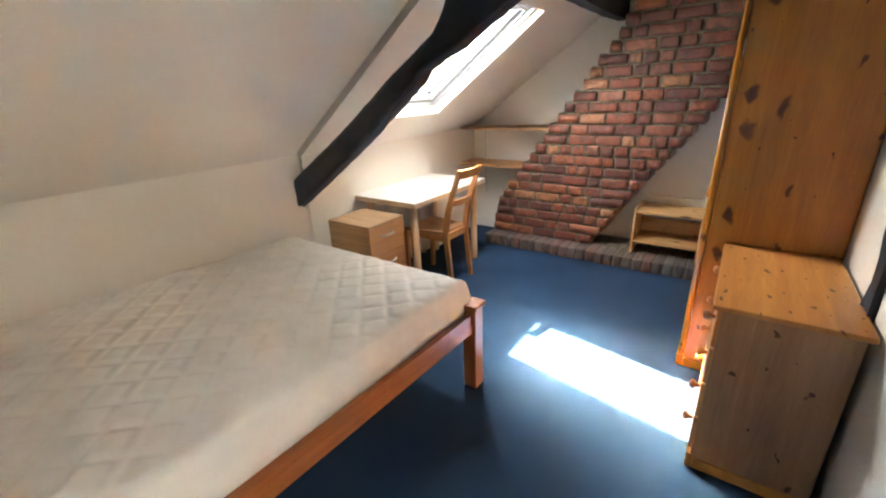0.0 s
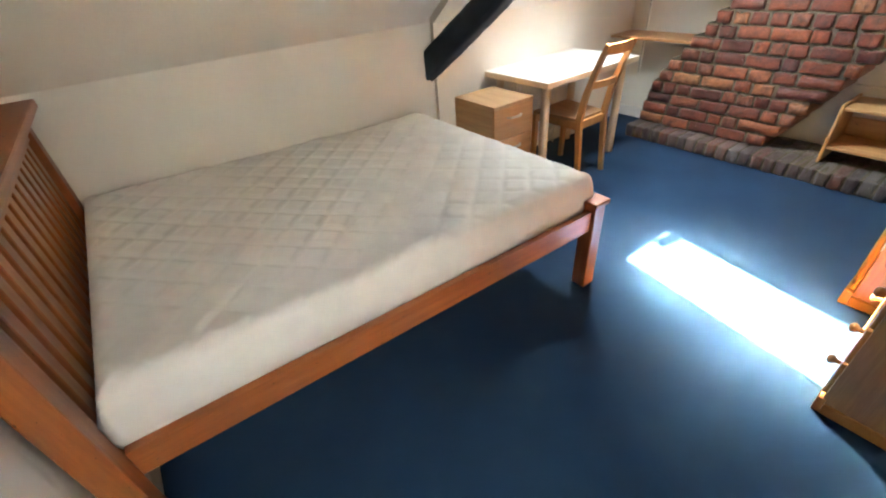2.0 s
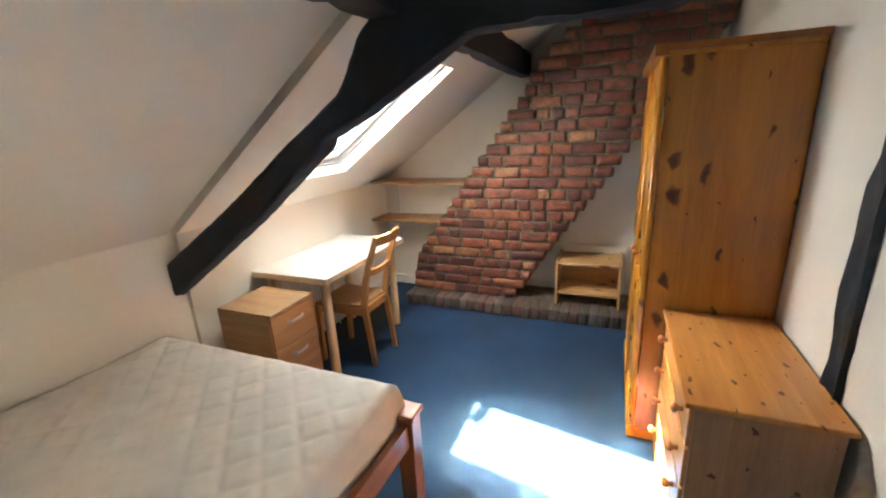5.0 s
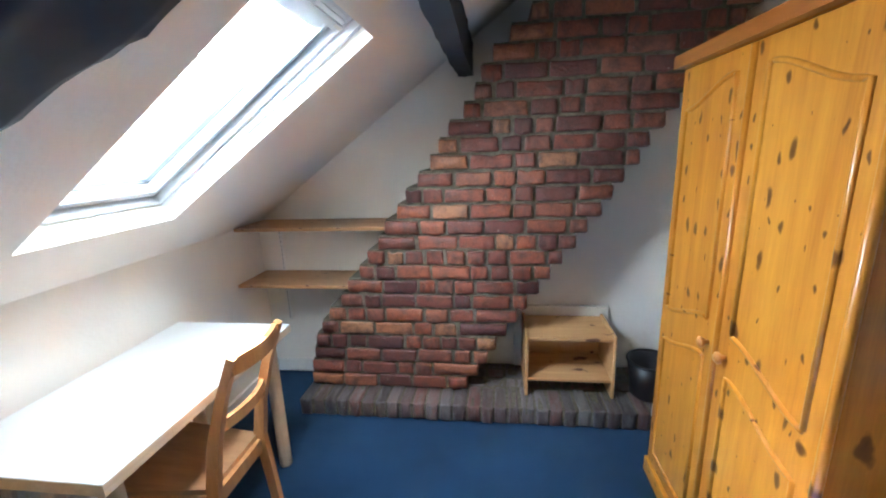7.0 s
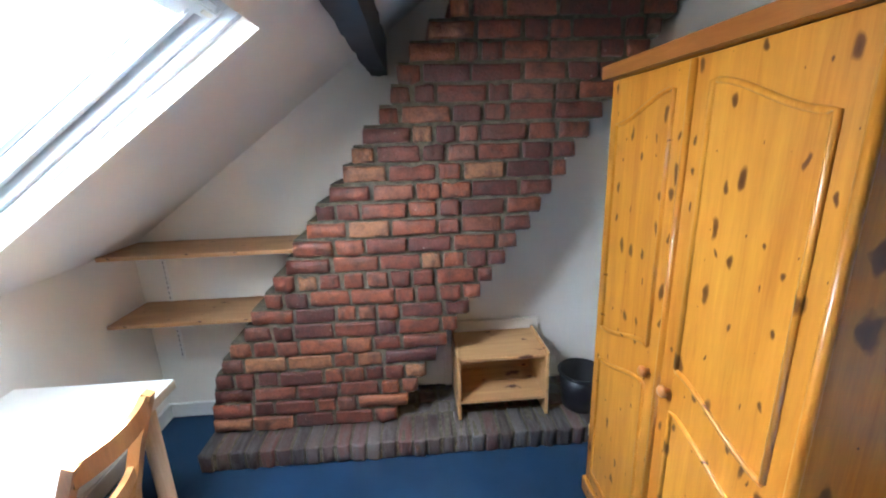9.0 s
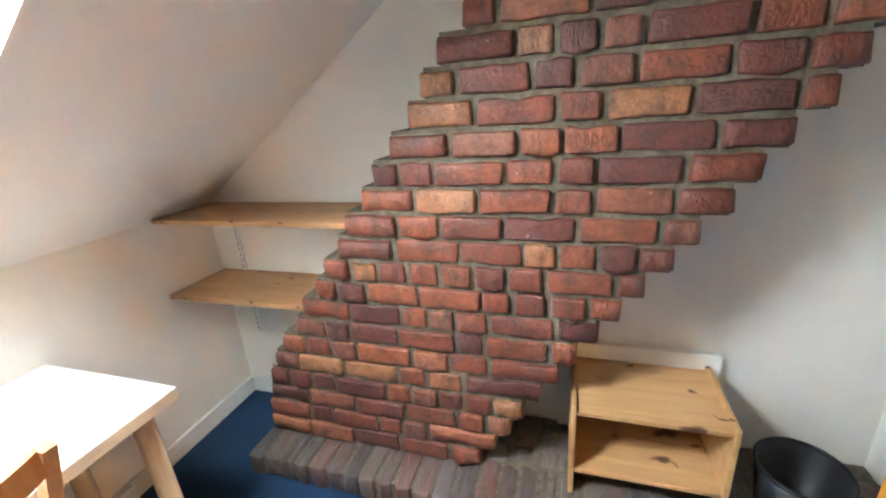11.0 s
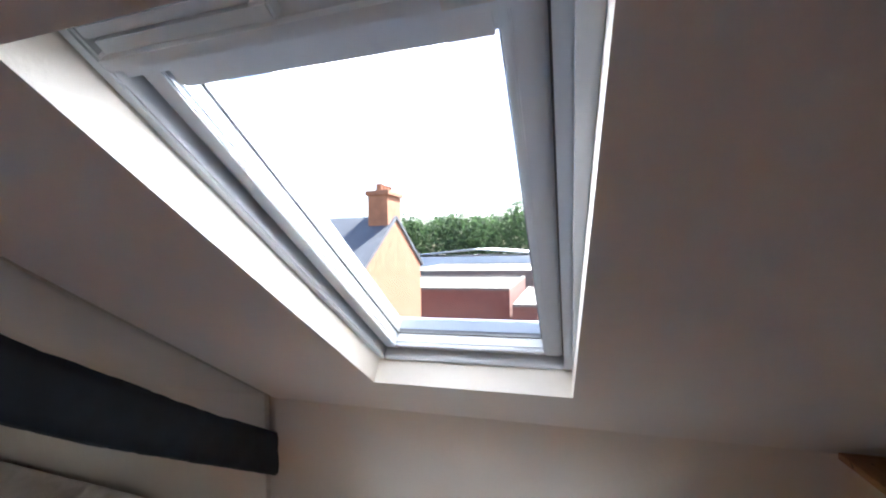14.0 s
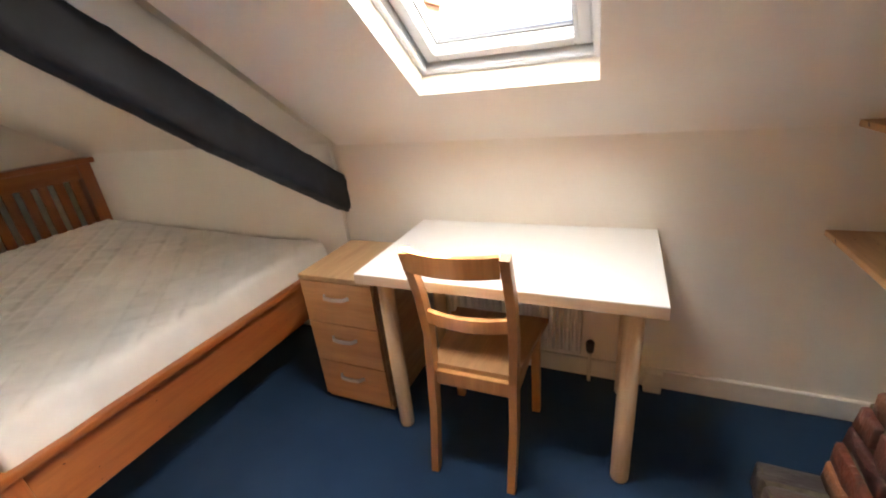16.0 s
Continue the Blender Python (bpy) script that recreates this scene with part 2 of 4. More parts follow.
M_BED_X = wood("bed_wood_cross", (0.29, 0.078, 0.020), (0.44, 0.145, 0.038), "x", 0.15, 0.35, 1.0, 0.3)
M_BED_Z = wood("bed_wood_upright", (0.29, 0.078, 0.020), (0.44, 0.145, 0.038), "z", 0.1, 0.35, 1.0, 0.3)
M_CHAIR = wood("chair_beech", (0.42, 0.19, 0.06), (0.6, 0.31, 0.12), "z", 0, 0.38, 1.0, 0.2)
M_SEAT = wood("chair_seat_wood", (0.33, 0.17, 0.08), (0.48, 0.27, 0.13), "x", 0, 0.38, 1.0, 0.2)
M_OAK = wood("oak_foil", (0.40, 0.24, 0.12), (0.55, 0.36, 0.19), "x", 0, 0.45, 1.4)
M_OAK_Y = wood("oak_foil_front", (0.42, 0.22, 0.09), (0.55, 0.31, 0.14), "y", 0, 0.45, 1.4)
M_BIRCH = wood("birch", (0.62, 0.45, 0.28), (0.74, 0.58, 0.40), "z", 0, 0.5)
M_BIRCH_Y = wood("birch_edge", (0.62, 0.47, 0.31), (0.74, 0.60, 0.43), "y", 0, 0.5)
M_LAMINATE = plain("white_laminate", (0.80, 0.80, 0.78), 0.35, 0, 0.03, 300)
M_FABRIC = plain("mattress_cotton", (0.82, 0.79, 0.74), 0.95, 0, 0.10, 9)
M_STEEL = plain("brushed_steel", (0.66, 0.64, 0.6), 0.45, 0.8, 0.1, 80)
M_PLASTIC = plain("black_plastic", (0.012, 0.012, 0.014), 0.4, 0, 0.2)
M_RADIATOR = plain("radiator_enamel", (0.78, 0.76, 0.72), 0.35, 0, 0.05)
# white frame plastic, greyed and blued: the backlit shade sits in this colour
M_PVC_SHADED = plain("window_white_shaded", (0.60, 0.64, 0.69), 0.35, 0, 0.04)
M_GREY = plain("grey_gasket", (0.12, 0.13, 0.14), 0.5)
M_BRICK = brick_material("old_brick", [(0.0, (0.125, 0.045, 0.038)), (0.2, (0.18, 0.058, 0.040)), (0.42, (0.24, 0.072, 0.042)), (0.64, (0.32, 0.098, 0.046)), (0.76, (0.21, 0.085, 0.058)), (0.9, (0.35, 0.125, 0.06)), (0.975, (0.36, 0.17, 0.08)), (1.0, (0.42, 0.30, 0.165))], (0.075, 0.050, 0.040), 0.8)
M_HEARTH = brick_material("hearth_brick", [(0.0, (0.06, 0.05, 0.05)), (0.45, (0.11, 0.08, 0.075)), (0.75, (0.19, 0.085, 0.065)), (1.0, (0.17, 0.15, 0.14))], (0.15, 0.14, 0.13), 0.9)
M_MORTAR = plain("lime_mortar", (0.20, 0.172, 0.122), 0.95, 0, 0.5, 40)
M_SOOT = plain("soot", (0.02, 0.016, 0.014), 0.95, 0, 0.4, 20)


def glass_material():
    m, t, b = nodes("window_glass", 0.0)
    b.inputs["Transmission Weight"].default_value = 1.0
    b.inputs["IOR"].default_value = 1.1
    b.inputs["Base Color"].default_value = (0.85, 0.87, 0.87, 1)
    return m


M_GLASS = glass_material()

# ---- the room ----
XK, XR, YH, YB, ZC = -1.51, 1.32, -0.03, 4.36, 2.75
SL = math.atan(0.716)
CS, SN = math.cos(SL), math.sin(SL)
Z0 = 1.096
U_TOP = (ZC - Z0) / SN
UA, UB, VA, VB = 0.342, 1.438, 2.727, 3.322


def sl(u, y, w):
    return Vector((XK + u * CS - w * SN, y, Z0 + u * SN + w * CS))


def slope_box(bm, u0, u1, y0, y1, w0, w1, bevel=0.0):
    made = bmesh.ops.create_cube(bm, size=1.0)["verts"]
    for v in made:
        v.co = sl((u0 + u1) / 2 + v.co.x * (u1 - u0), (y0 + y1) / 2 + v.co.y * (y1 - y0), (w0 + w1) / 2 + v.co.z * (w1 - w0))
    if bevel:
        bmesh.ops.bevel(bm, geom=list({e for v in made for e in v.link_edges}), offset=bevel, segments=2, affect="EDGES")
    return bm


solid("floor", B(XK - 0.3, XR + 0.3, YH - 0.3, YB + 0.3, -0.1, 0.0), M_CARPET, "dark blue cut-pile carpet over the whole floor", "floor")
solid("wall_knee_bed", B(XK - 0.12, XK, YH - 0.3, 2.075, 0, 1.3), M_WALL, "low cream plastered wall beside the bed", "wall")
solid("wall_knee_window", B(XK - 0.12, XK, 2.125, YB + 0.3, 0, 1.25), M_WALL, "low cream plastered wall behind the desk", "wall")
solid("wall_knee_groove", B(XK - 0.12, XK - 0.03, 2.075, 2.125, 0, 1.3), M_WALL, "recessed strip of cream plaster at the truss", "wall")
solid("wall_head", B(XK - 0.3, XR + 0.3, YH - 0.15, YH, 0, 3.0), M_WALL, "cream plastered end wall behind the bed head", "wall")
solid("wall_chimney_end", B(XK - 0.3, XR + 0.3, YB, YB + 0.15, 0, 3.0), M_WALL, "white plastered end wall behind the brick chimney", "wall")
bm = B(XR, XR + 0.15, YH - 0.3, 0.03, 0, 3.0)
box(bm, XR, XR + 0.15, 0.03, 0.83, 2.0, 3.0)
box(bm, XR, XR + 0.15, 0.83, YB + 0.3, 0, 3.0)
solid("wall_right", bm, M_WALL, "white plastered wall behind wardrobe and chest", "wall")
# unseen landing added past the doorway; its roof opening lets sun brighten the bed
LX, LY0, LY1, LZ = 2.75, -0.6, 1.5, 2.4
solid("floor_unseen_landing", B(XR + 0.3, LX + 0.12, LY0 - 0.12, LY1 + 0.12, -0.1, 0), M_CARPET, "dark blue carpet on the unseen added landing", "floor")
solid("wall_unseen_landing_far", B(LX, LX + 0.12, LY0 - 0.12, LY1 + 0.12, 0, LZ + 0.15), M_WALL, "cream plastered wall of the unseen landing, bounces sun through the doorway", "wall")
solid("wall_unseen_landing_south", B(XR + 0.15, LX, LY0 - 0.12, LY0, 0, LZ + 0.15), M_WALL, "cream plastered side wall of the unseen added landing", "wall")
solid("wall_unseen_landing_north", B(XR + 0.15, LX, LY1, LY1 + 0.12, 0, LZ + 0.15), M_WALL, "cream plastered side wall of the unseen added landing", "wall")
bm = B(XR + 0.15, 1.75, LY0, LY1, LZ, LZ + 0.15)
box(bm, 2.6, LX, LY0, LY1, LZ, LZ + 0.15)
box(bm, 1.75, 2.6, LY0, 0.1, LZ, LZ + 0.15)
box(bm, 1.75, 2.6, 0.8, LY1, LZ, LZ + 0.15)
solid("ceiling_unseen_landing", bm, M_WALL, "white ceiling of the unseen landing, opening added to let sun in", "ceiling")
door_frame = thing("door_1", (XR + 0.07, 0.43, 0), "white painted door frame of the open doorway", "door frame", "", "structure")
part("jamb", B(XR - 0.012, XR + 0.162, 0.03, 0.06, 0, 2.0, 0.003), M_TRIM, door_frame)
part("jamb", B(XR - 0.012, XR + 0.162, 0.80, 0.83, 0, 2.0, 0.003), M_TRIM, door_frame)
part("head", B(XR - 0.012, XR + 0.162, 0.06, 0.80, 1.97, 2.0, 0.003), M_TRIM, door_frame)
bm = bmesh.new()
slope_box(bm, -0.3, U_TOP + 0.2, YH - 0.3, 2.073, 0.008, 0.25)
solid("ceiling_slope_bed", bm, M_WALL, "sloping cream plastered ceiling over the bed", "ceiling")
bm = bmesh.new()
slope_box(bm, -0.3, U_TOP + 0.2, 2.073, 2.127, 0.065, 0.25)
solid("ceiling_slope_groove", bm, M_WALL, "recessed strip in the sloping ceiling", "ceiling")
bm = bmesh.new()
slope_box(bm, -0.3, U_TOP + 0.2, 2.127, VA, 0.0, 0.22)
flare = slope_box(bmesh.new(), UA, UB, VB, YB + 0.3, 0.0, 0.22)
for v in flare.verts:
    if v.co.y < VB + 0.1 and v.co.x > XK + 0.6 * (UA + UB) * CS:
        v.co.y += 0.028
bmesh.ops.recalc_face_normals(flare, faces=flare.faces)
me = bpy.data.meshes.new("flare")
flare.to_mesh(me)
flare.free()
bm.from_mesh(me)
bpy.data.meshes.remove(me)
slope_box(bm, -0.3, UA, VB, YB + 0.3, 0.0, 0.22)
slope_box(bm, UB, U_TOP + 0.2, VB, YB + 0.3, 0.0, 0.22)
slope_box(bm, -0.3, UA, VA, VB, 0.0, 0.22)
slope_box(bm, UB, U_TOP + 0.2, VA, VB, 0.0, 0.22)
solid("ceiling_slope_window", bm, M_WALL, "sloping white plastered ceiling around the roof window", "ceiling")
solid("ceiling", B(XK + U_TOP * CS - 0.15, XR + 0.3, YH - 0.3, YB + 0.3, ZC, ZC + 0.2), M_WALL, "flat white plastered ceiling above the collar beam", "ceiling")
solid("baseboard_knee", B(XK, XK + 0.018, 2.27, YB, 0, 0.095, 0.004), M_TRIM, "white painted skirting board along the low wall", "skirting")
solid("baseboard_end", B(XK + 0.018, -1.1, YB - 0.018, YB, 0, 0.095, 0.004), M_TRIM, "white painted skirting board below the shelves", "skirting")
solid("baseboard_right", B(XR - 0.018, XR, 0.84, 1.93, 0, 0.10, 0.004), M_TRIM, "white painted skirting board along the wall", "skirting")
solid("baseboard_head", B(XK, XR - 0.018, YH, YH + 0.018, 0, 0.10, 0.004), M_TRIM, "white painted skirting board behind the bed", "skirting")


# ---- roof timbers ----
def at(profile, z):
    return float(np.interp(z, [p[0] for p in profile], [p[1] for p in profile]))


def hewn(name, p0, p1, w, h, side, label, seed, wob=0.02, rough=0.012, n=36, bow=0.0, taper=None):
    """A rough-hewn timber from p0 to p1, w along side, h across."""
    p0, p1, side = Vector(p0), Vector(p1), Vector(side)
    d = (p1 - p0).normalized()
    up = side.cross(d).normalized()
    if up.z < 0:
        up = -up
    bm = bmesh.new()
    rings, m = [], 16
    sq = [(1, -1 + 0.5 * k) for k in range(4)] + [(1 - 0.5 * k, 1) for k in range(4)] + [(-1, 1 - 0.5 * k) for k in range(4)] + [(-1 + 0.5 * k, -1) for k in range(4)]
    for i in range(n + 1):
        f = i / n
        c = p0.lerp(p1, f) + up * (bow * math.sin(math.pi * f) + wob * noise.noise(Vector((f * 3.0, seed, 0)))) + side * wob * noise.noise(Vector((f * 3, seed, 9)))
        hh = h * (1 + 0.12 * noise.noise(Vector((f * 5, seed, 5)))) * (taper(f) if taper else 1)
        ring = []
        for sa, ta in sq:
            q = c + side * (w / 2 * sa) + up * (hh / 2 * ta)
            q += (side * sa + up * ta) * rough * noise.fractal(Vector((f * 17, sa * 1.5 + seed, ta * 1.5)), 0.7, 2.0, 3)
            ring.append(bm.verts.new(q))
        rings.append(ring)
    for q, g in zip(rings, rings[1:]):
        for k in range(m):
            bm.faces.new((q[k], q[(k + 1) % m], g[(k + 1) % m], g[k]))
    bm.faces.new(rings[0][::-1])
    bm.faces.new(rings[-1])
    bm.edges.ensure_lookup_table()
    corners = {v for r in rings for v in r[::4]}
    for e in bm.edges:
        if e.verts[0] in corners and e.verts[1] in corners:
            e.smooth = False
    ob = new(name, to_mesh(name, bm, M_BLACK, True))
    return tagged(ob, label, "beam", "", "structure")


def truss_beam():
    """The sloping truss timber: thin at its foot, notched below, swelling upward where the rafters meet."""
    under = [(-1.545, 0.745), (-0.86, 1.19), (-0.425, 1.505), (-0.405, 1.548), (-0.2, 1.635), (0.05, 1.775), (0.42, 1.98)]
    far_top = [(-1.545, 0.935), (-1.21, 1.145), (-0.59, 1.582), (-0.33, 1.765), (-0.24, 1.94), (0.1, 2.16), (0.42, 2.3)]
    near_top = [(-1.545, 0.935), (-1.0, 1.265), (-0.6, 1.53), (-0.37, 1.66), (-0.29, 1.735), (-0.2, 1.9), (0.1, 2.12), (0.42, 2.27)]
    bm = bmesh.new()
    n, k, rings = 110, 5, []
    for i in range(n + 1):
        x = -1.545 + 1.965 * i / n
        ya = 2.036 + 0.010 * noise.noise(Vector((x * 3, 1.0, 0)))
        yb = 2.146 + 0.008 * noise.noise(Vector((x * 3, 7.0, 0)))
        lo, tb, ta = at(under, x), at(far_top, x), at(near_top, x)
        corner = [(ya, lo), (yb, lo + 0.004), (yb, tb), (ya, ta)]
        ring = []
        for c in range(4):
            (y0, z0), (y1, z1) = corner[c], corner[(c + 1) % 4]
            for m in range(k):
                f = m / k
                y, z = y0 + (y1 - y0) * f, z0 + (z1 - z0) * f
                r = 0.004 * noise.fractal(Vector((x * 12, y * 22, z * 22)), 0.7, 2.0, 4) - (0.007 if m == 0 else 0.0)
                out = Vector((0, y - 2.09, z - (lo + ta) / 2)).normalized()
                ring.append(bm.verts.new(Vector((x, y, z)) + out * r))
        rings.append(ring)
    w = 4 * k
    for q, g in zip(rings, rings[1:]):
        for m in range(w):
            bm.faces.new((q[m], q[(m + 1) % w], g[(m + 1) % w], g[m]))
    bm.faces.new(rings[0][::-1])
    bm.faces.new(rings[-1])
    for e in bm.edges:
        if len(e.link_faces) == 2 and e.calc_face_angle(0) > 0.6:
            e.smooth = False
    solid("roof_truss_beam", bm, M_BLACK, "black painted rough-hewn sloping truss timber", "beam", "structure", True)


truss_beam()
hewn("collar_beam", (0.0, 2.10, 1.97), (XR + 0.02, 2.10, 1.955), 0.12, 0.19, (0, 1, 0), "black painted rough-hewn collar beam", 8.2)
hewn("truss_post", (XR + 0.03, 2.14, -0.02), (XR + 0.03, 2.14, 2.75), 0.075, 0.10, (0, 1, 0), "black painted post set into the wall", 5.4, 0.008)
hewn("purlin", (-0.085, 2.10, 2.03), (-0.085, YB + 0.02, 2.03), 0.085, 0.18, (1, 0, 0), "black painted purlin under the sloping ceiling", 11.3, 0.007, 0.006)
hewn("purlin_bed_bay", (-0.10, YH - 0.02, 2.04), (-0.10, 2.08, 2.03), 0.13, 0.19, (1, 0, 0), "black painted purlin above the bed", 14.7)

# ---- roof window ----
window = thing("window_1", tuple(sl((UA + UB) / 2, (VA + VB) / 2, 0.12)), "white framed pivoting roof window in the slope", "window", "", "structure")


def ring_parts(name, u0, u1, v0, v1, width, w0, w1, material, parent, bev=0.004):
    out = []
    for a, b, c, d in ((u0, u1, v0, v0 + width), (u0, u1, v1 - width, v1), (u0, u0 + width, v0 + width, v1 - width), (u1 - width, u1, v0 + width, v1 - width)):
        out.append(part(name, slope_box(bmesh.new(), a, b, c, d, w0, w1, bev), material, parent))
    return out


ring_parts("window_frame", UA, UB, VA, VB, 0.022, 0.075, 0.22, M_PVC_SHADED, window)
part("lining_strip", slope_box(bmesh.new(), UA, UB, VB, VB + 0.034, 0.05, 0.2), M_PVC_SHADED, window, "white lining strip beside the frame")
ring_parts("sash_frame", UA + 0.026, UB - 0.026, VA + 0.026, VB - 0.026, 0.05, 0.105, 0.19, M_PVC_SHADED, window)
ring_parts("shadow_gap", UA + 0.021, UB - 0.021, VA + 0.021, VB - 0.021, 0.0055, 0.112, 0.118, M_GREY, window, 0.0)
ring_parts("glazing_bead", UA + 0.062, UB - 0.062, VA + 0.062, VB - 0.062, 0.012, 0.096, 0.106, M_PVC_SHADED, window, 0.003)
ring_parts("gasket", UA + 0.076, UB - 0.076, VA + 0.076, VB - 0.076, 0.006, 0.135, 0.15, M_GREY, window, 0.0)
pane = part("pane", slope_box(bmesh.new(), UA + 0.07, UB - 0.07, VA + 0.07, VB - 0.07, 0.142, 0.146), M_GLASS, window, "clear window glass")
pane.visible_shadow = False
bar = part("opening_bar", slope_box(bmesh.new(), UB - 0.088, UB - 0.04, VA + 0.03, VB - 0.03, 0.055, 0.1, 0.016), M_PVC_SHADED, window, "white ventilation flap handle bar")
part("top_profile", slope_box(bmesh.new(), UB - 0.130, UB - 0.076, VA + 0.076, VB - 0.076, 0.1, 0.15, 0.006), M_PVC_SHADED, window)
part("top_ledge", slope_box(bmesh.new(), UB - 0.04, UB - 0.022, VA + 0.022, VB - 0.022, 0.08, 0.12, 0.003), M_PVC_SHADED, window)
part("bar_clip", slope_box(bmesh.new(), UB - 0.05, UB - 0.03, 3.01, 3.035, 0.048, 0.07, 0.003), M_PVC_SHADED, bar)
part("rating_plate", slope_box(bmesh.new(), UB - 0.072, UB - 0.06, VB - 0.12, VB - 0.07, 0.0525, 0.056), M_STEEL, window, "small metal rating plate")

# ---- bed ----
BX0, BX1, BY0, BY1 = -1.505, -0.032, -0.012, 1.968
bed = thing("double_bed", (-0.76, 1.0, 0), "red-brown wooden double bed frame with slatted headboard", "bed")
for x0 in (BX0, BX1 - 0.075):
    part("head_post", B(x0, x0 + 0.075, BY0, BY0 + 0.07, 0, 1.05, 0.006, 2), M_BED_Z, bed)
    part("foot_post", B(x0, x0 + 0.075, BY1 - 0.075, BY1, 0, 0.462, 0.006, 2), M_BED_Z, bed)
part("head_rail", B(BX0 - 0.004, BX1 + 0.008, BY0 - 0.01, BY0 + 0.130, 1.05, 1.085, 0.008, 2), M_BED_X, bed)
part("head_cross_rail", B(BX0 + 0.075, BX1 - 0.075, BY0 + 0.015, BY0 + 0.055, 0.95, 1.05, 0.003), M_BED_X, bed)
part("head_lower_rail", B(BX0 + 0.075, BX1 - 0.075, BY0 + 0.015, BY0 + 0.055, 0.36, 0.5, 0.003), M_BED_X, bed)
NS = 15
for i in range(NS):
    xc = BX0 + 0.075 + (BX1 - BX0 - 0.15) * (i + 0.5) / NS
    part("head_slat", B(xc - 0.027, xc + 0.027, BY0 + 0.025, BY0 + 0.045, 0.5, 0.95, 0.003), M_BED_Z, bed)
part("side_rail", soften(sweep_rect(bmesh.new(), [(BX1 - 0.085, BY0 + 0.07, 0.397), (BX1 - 0.032, BY1 - 0.075, 0.386)], 0.027, 0.102, (1, 0, 0)), 0.006), M_BED, bed)
part("side_rail", B(BX0 + 0.018, BX0 + 0.045, BY0 + 0.07, BY1 - 0.075, 0.322, 0.44, 0.006, 2), M_BED, bed)
part("foot_rail", B(BX0 + 0.075, BX1 - 0.075, BY1 - 0.055, BY1 - 0.02, 0.25, 0.455, 0.004), M_BED_X, bed)
part("foot_cap", B(BX0 - 0.008, BX1 + 0.012, BY1 - 0.088, BY1 + 0.013, 0.462, 0.488, 0.007, 2), M_BED_X, bed)
for i in range(12):
    y = 0.22 + i * 0.145
    part("bed_slat", B(BX0 + 0.045, BX1 - 0.11, y, y + 0.07, 0.31, 0.33), M_RAW_PINE, bed)


def mattress():
    """A mattress in a quilted cover: diamonds on top, a looser gathered skirt at the sides."""
    x0, x1, y0, y1, zb, zt = BX0 + 0.02, BX1 - 0.068, BY0 + 0.078, BY1 - 0.03, 0.332, 0.606
    nx, ny, rad = 200, 260, 0.05
    bm = bmesh.new()
    grid = []
    for j in range(ny + 1):
        row = []
        for i in range(nx + 1):
            x, y = x0 + (x1 - x0) * i / nx, y0 + (y1 - y0) * j / ny
            dx = min(x - x0, x1 - x)
            dy = min(y - y0, y1 - y)
            e = min(dx, dy)
            drop = 0.0 if e > rad else rad - math.sqrt(max(0, rad * rad - (rad - e) ** 2))
            a, b = (x + y) / 0.08, (x - y) / 0.08
            q = min(1.0, 1.7 * abs(math.sin(math.pi * a / 2))) * min(1.0, 1.7 * abs(math.sin(math.pi * b / 2)))
            q *= 0.75 + 0.6 * noise.noise(Vector((x * 3, y * 3, 1)))
            wr = 0.006 * noise.fractal(Vector((x * 2.2, y * 2.2, 4)), 0.6, 2, 3) + 0.004 * noise.noise(Vector((x * 14 + y * 5, y * 5, 2)))
            mid = min(1.0, e / 0.05)
            far = max(0.0, min(1.0, (1.5 - y) / 1.4))
            rise = 0.055 * far * (0.45 + 0.55 * (x1 - x) / (x1 - x0))
            tuck = 0.036 * max(0.0, 1 - y / 1.9) * (x - x0) / (x1 - x0)
            row.append(bm.verts.new((x - tuck, y, zt + rise - drop * 0.9 + mid * (0.009 * q + wr))))
        grid.append(row)
    for j in range(ny):
        for i in range(nx):
            bm.faces.new((grid[j][i], grid[j][i + 1], grid[j + 1][i + 1], grid[j + 1][i]))
    mt = thing("mattress", (-0.76, 1.0, zb), "cream double mattress in a quilted cotton protector on the bed", "mattress")
    rim = [grid[0][i].co.copy() for i in range(nx)] + [grid[j][nx].co.copy() for j in range(ny)] + [grid[ny][nx - i].co.copy() for i in range(nx)] + [grid[ny - j][0].co.copy() for j in range(ny)]
    part("quilted_top", bm, M_FABRIC, mt, "diamond quilted cotton top", True)
    bm = bmesh.new()
    loop = [bm.verts.new(p) for p in rim]
    prev = loop
    cx, cy = (x0 + x1) / 2, (y0 + y1) / 2
    steps = 9
    for s in range(1, steps + 1):
        f = s / steps
        cur = []
        for k, v in enumerate(loop):
            x, y = v.co.x, v.co.y
            out = Vector((1 if nx <= k <= nx + ny else -1 if k == 0 or k >= 2 * nx + ny else 0, 1 if nx + ny <= k <= 2 * nx + ny else -1 if k <= nx else 0, 0))
            if out.length:
                out.normalize()
            bul = 0.012 * math.sin(math.pi * min(1, f * 1.6)) * (f < 0.62) + 0.006 * noise.noise(Vector((x * 5, y * 5, f * 2))) * f + 0.004 * noise.noise(Vector((x * 25, y * 25, f * 6))) * f + 0.007 * max(0.0, math.sin(16 * f + 5 * (x + y) + 4 * noise.noise(Vector((x * 3, y * 3, 8))))) ** 3 * math.sin(math.pi * f)
            if out.y < 0 and out.x == 0:
                bul += 0.022 * math.sin(math.pi * f) * (0.6 + 0.8 * noise.noise(Vector((x * 9, 3.0, f * 2))))
            if out.x < 0:
                bul = min(bul, 0.0)
            cur.append(bm.verts.new((x + out.x * bul, y + out.y * bul, v.co.z + (zb - v.co.z) * f)))
        for k in range(len(loop)):
            k2 = (k + 1) % len(loop)
            bm.faces.new((prev[k], cur[k], cur[k2], prev[k2]))
        prev = cur
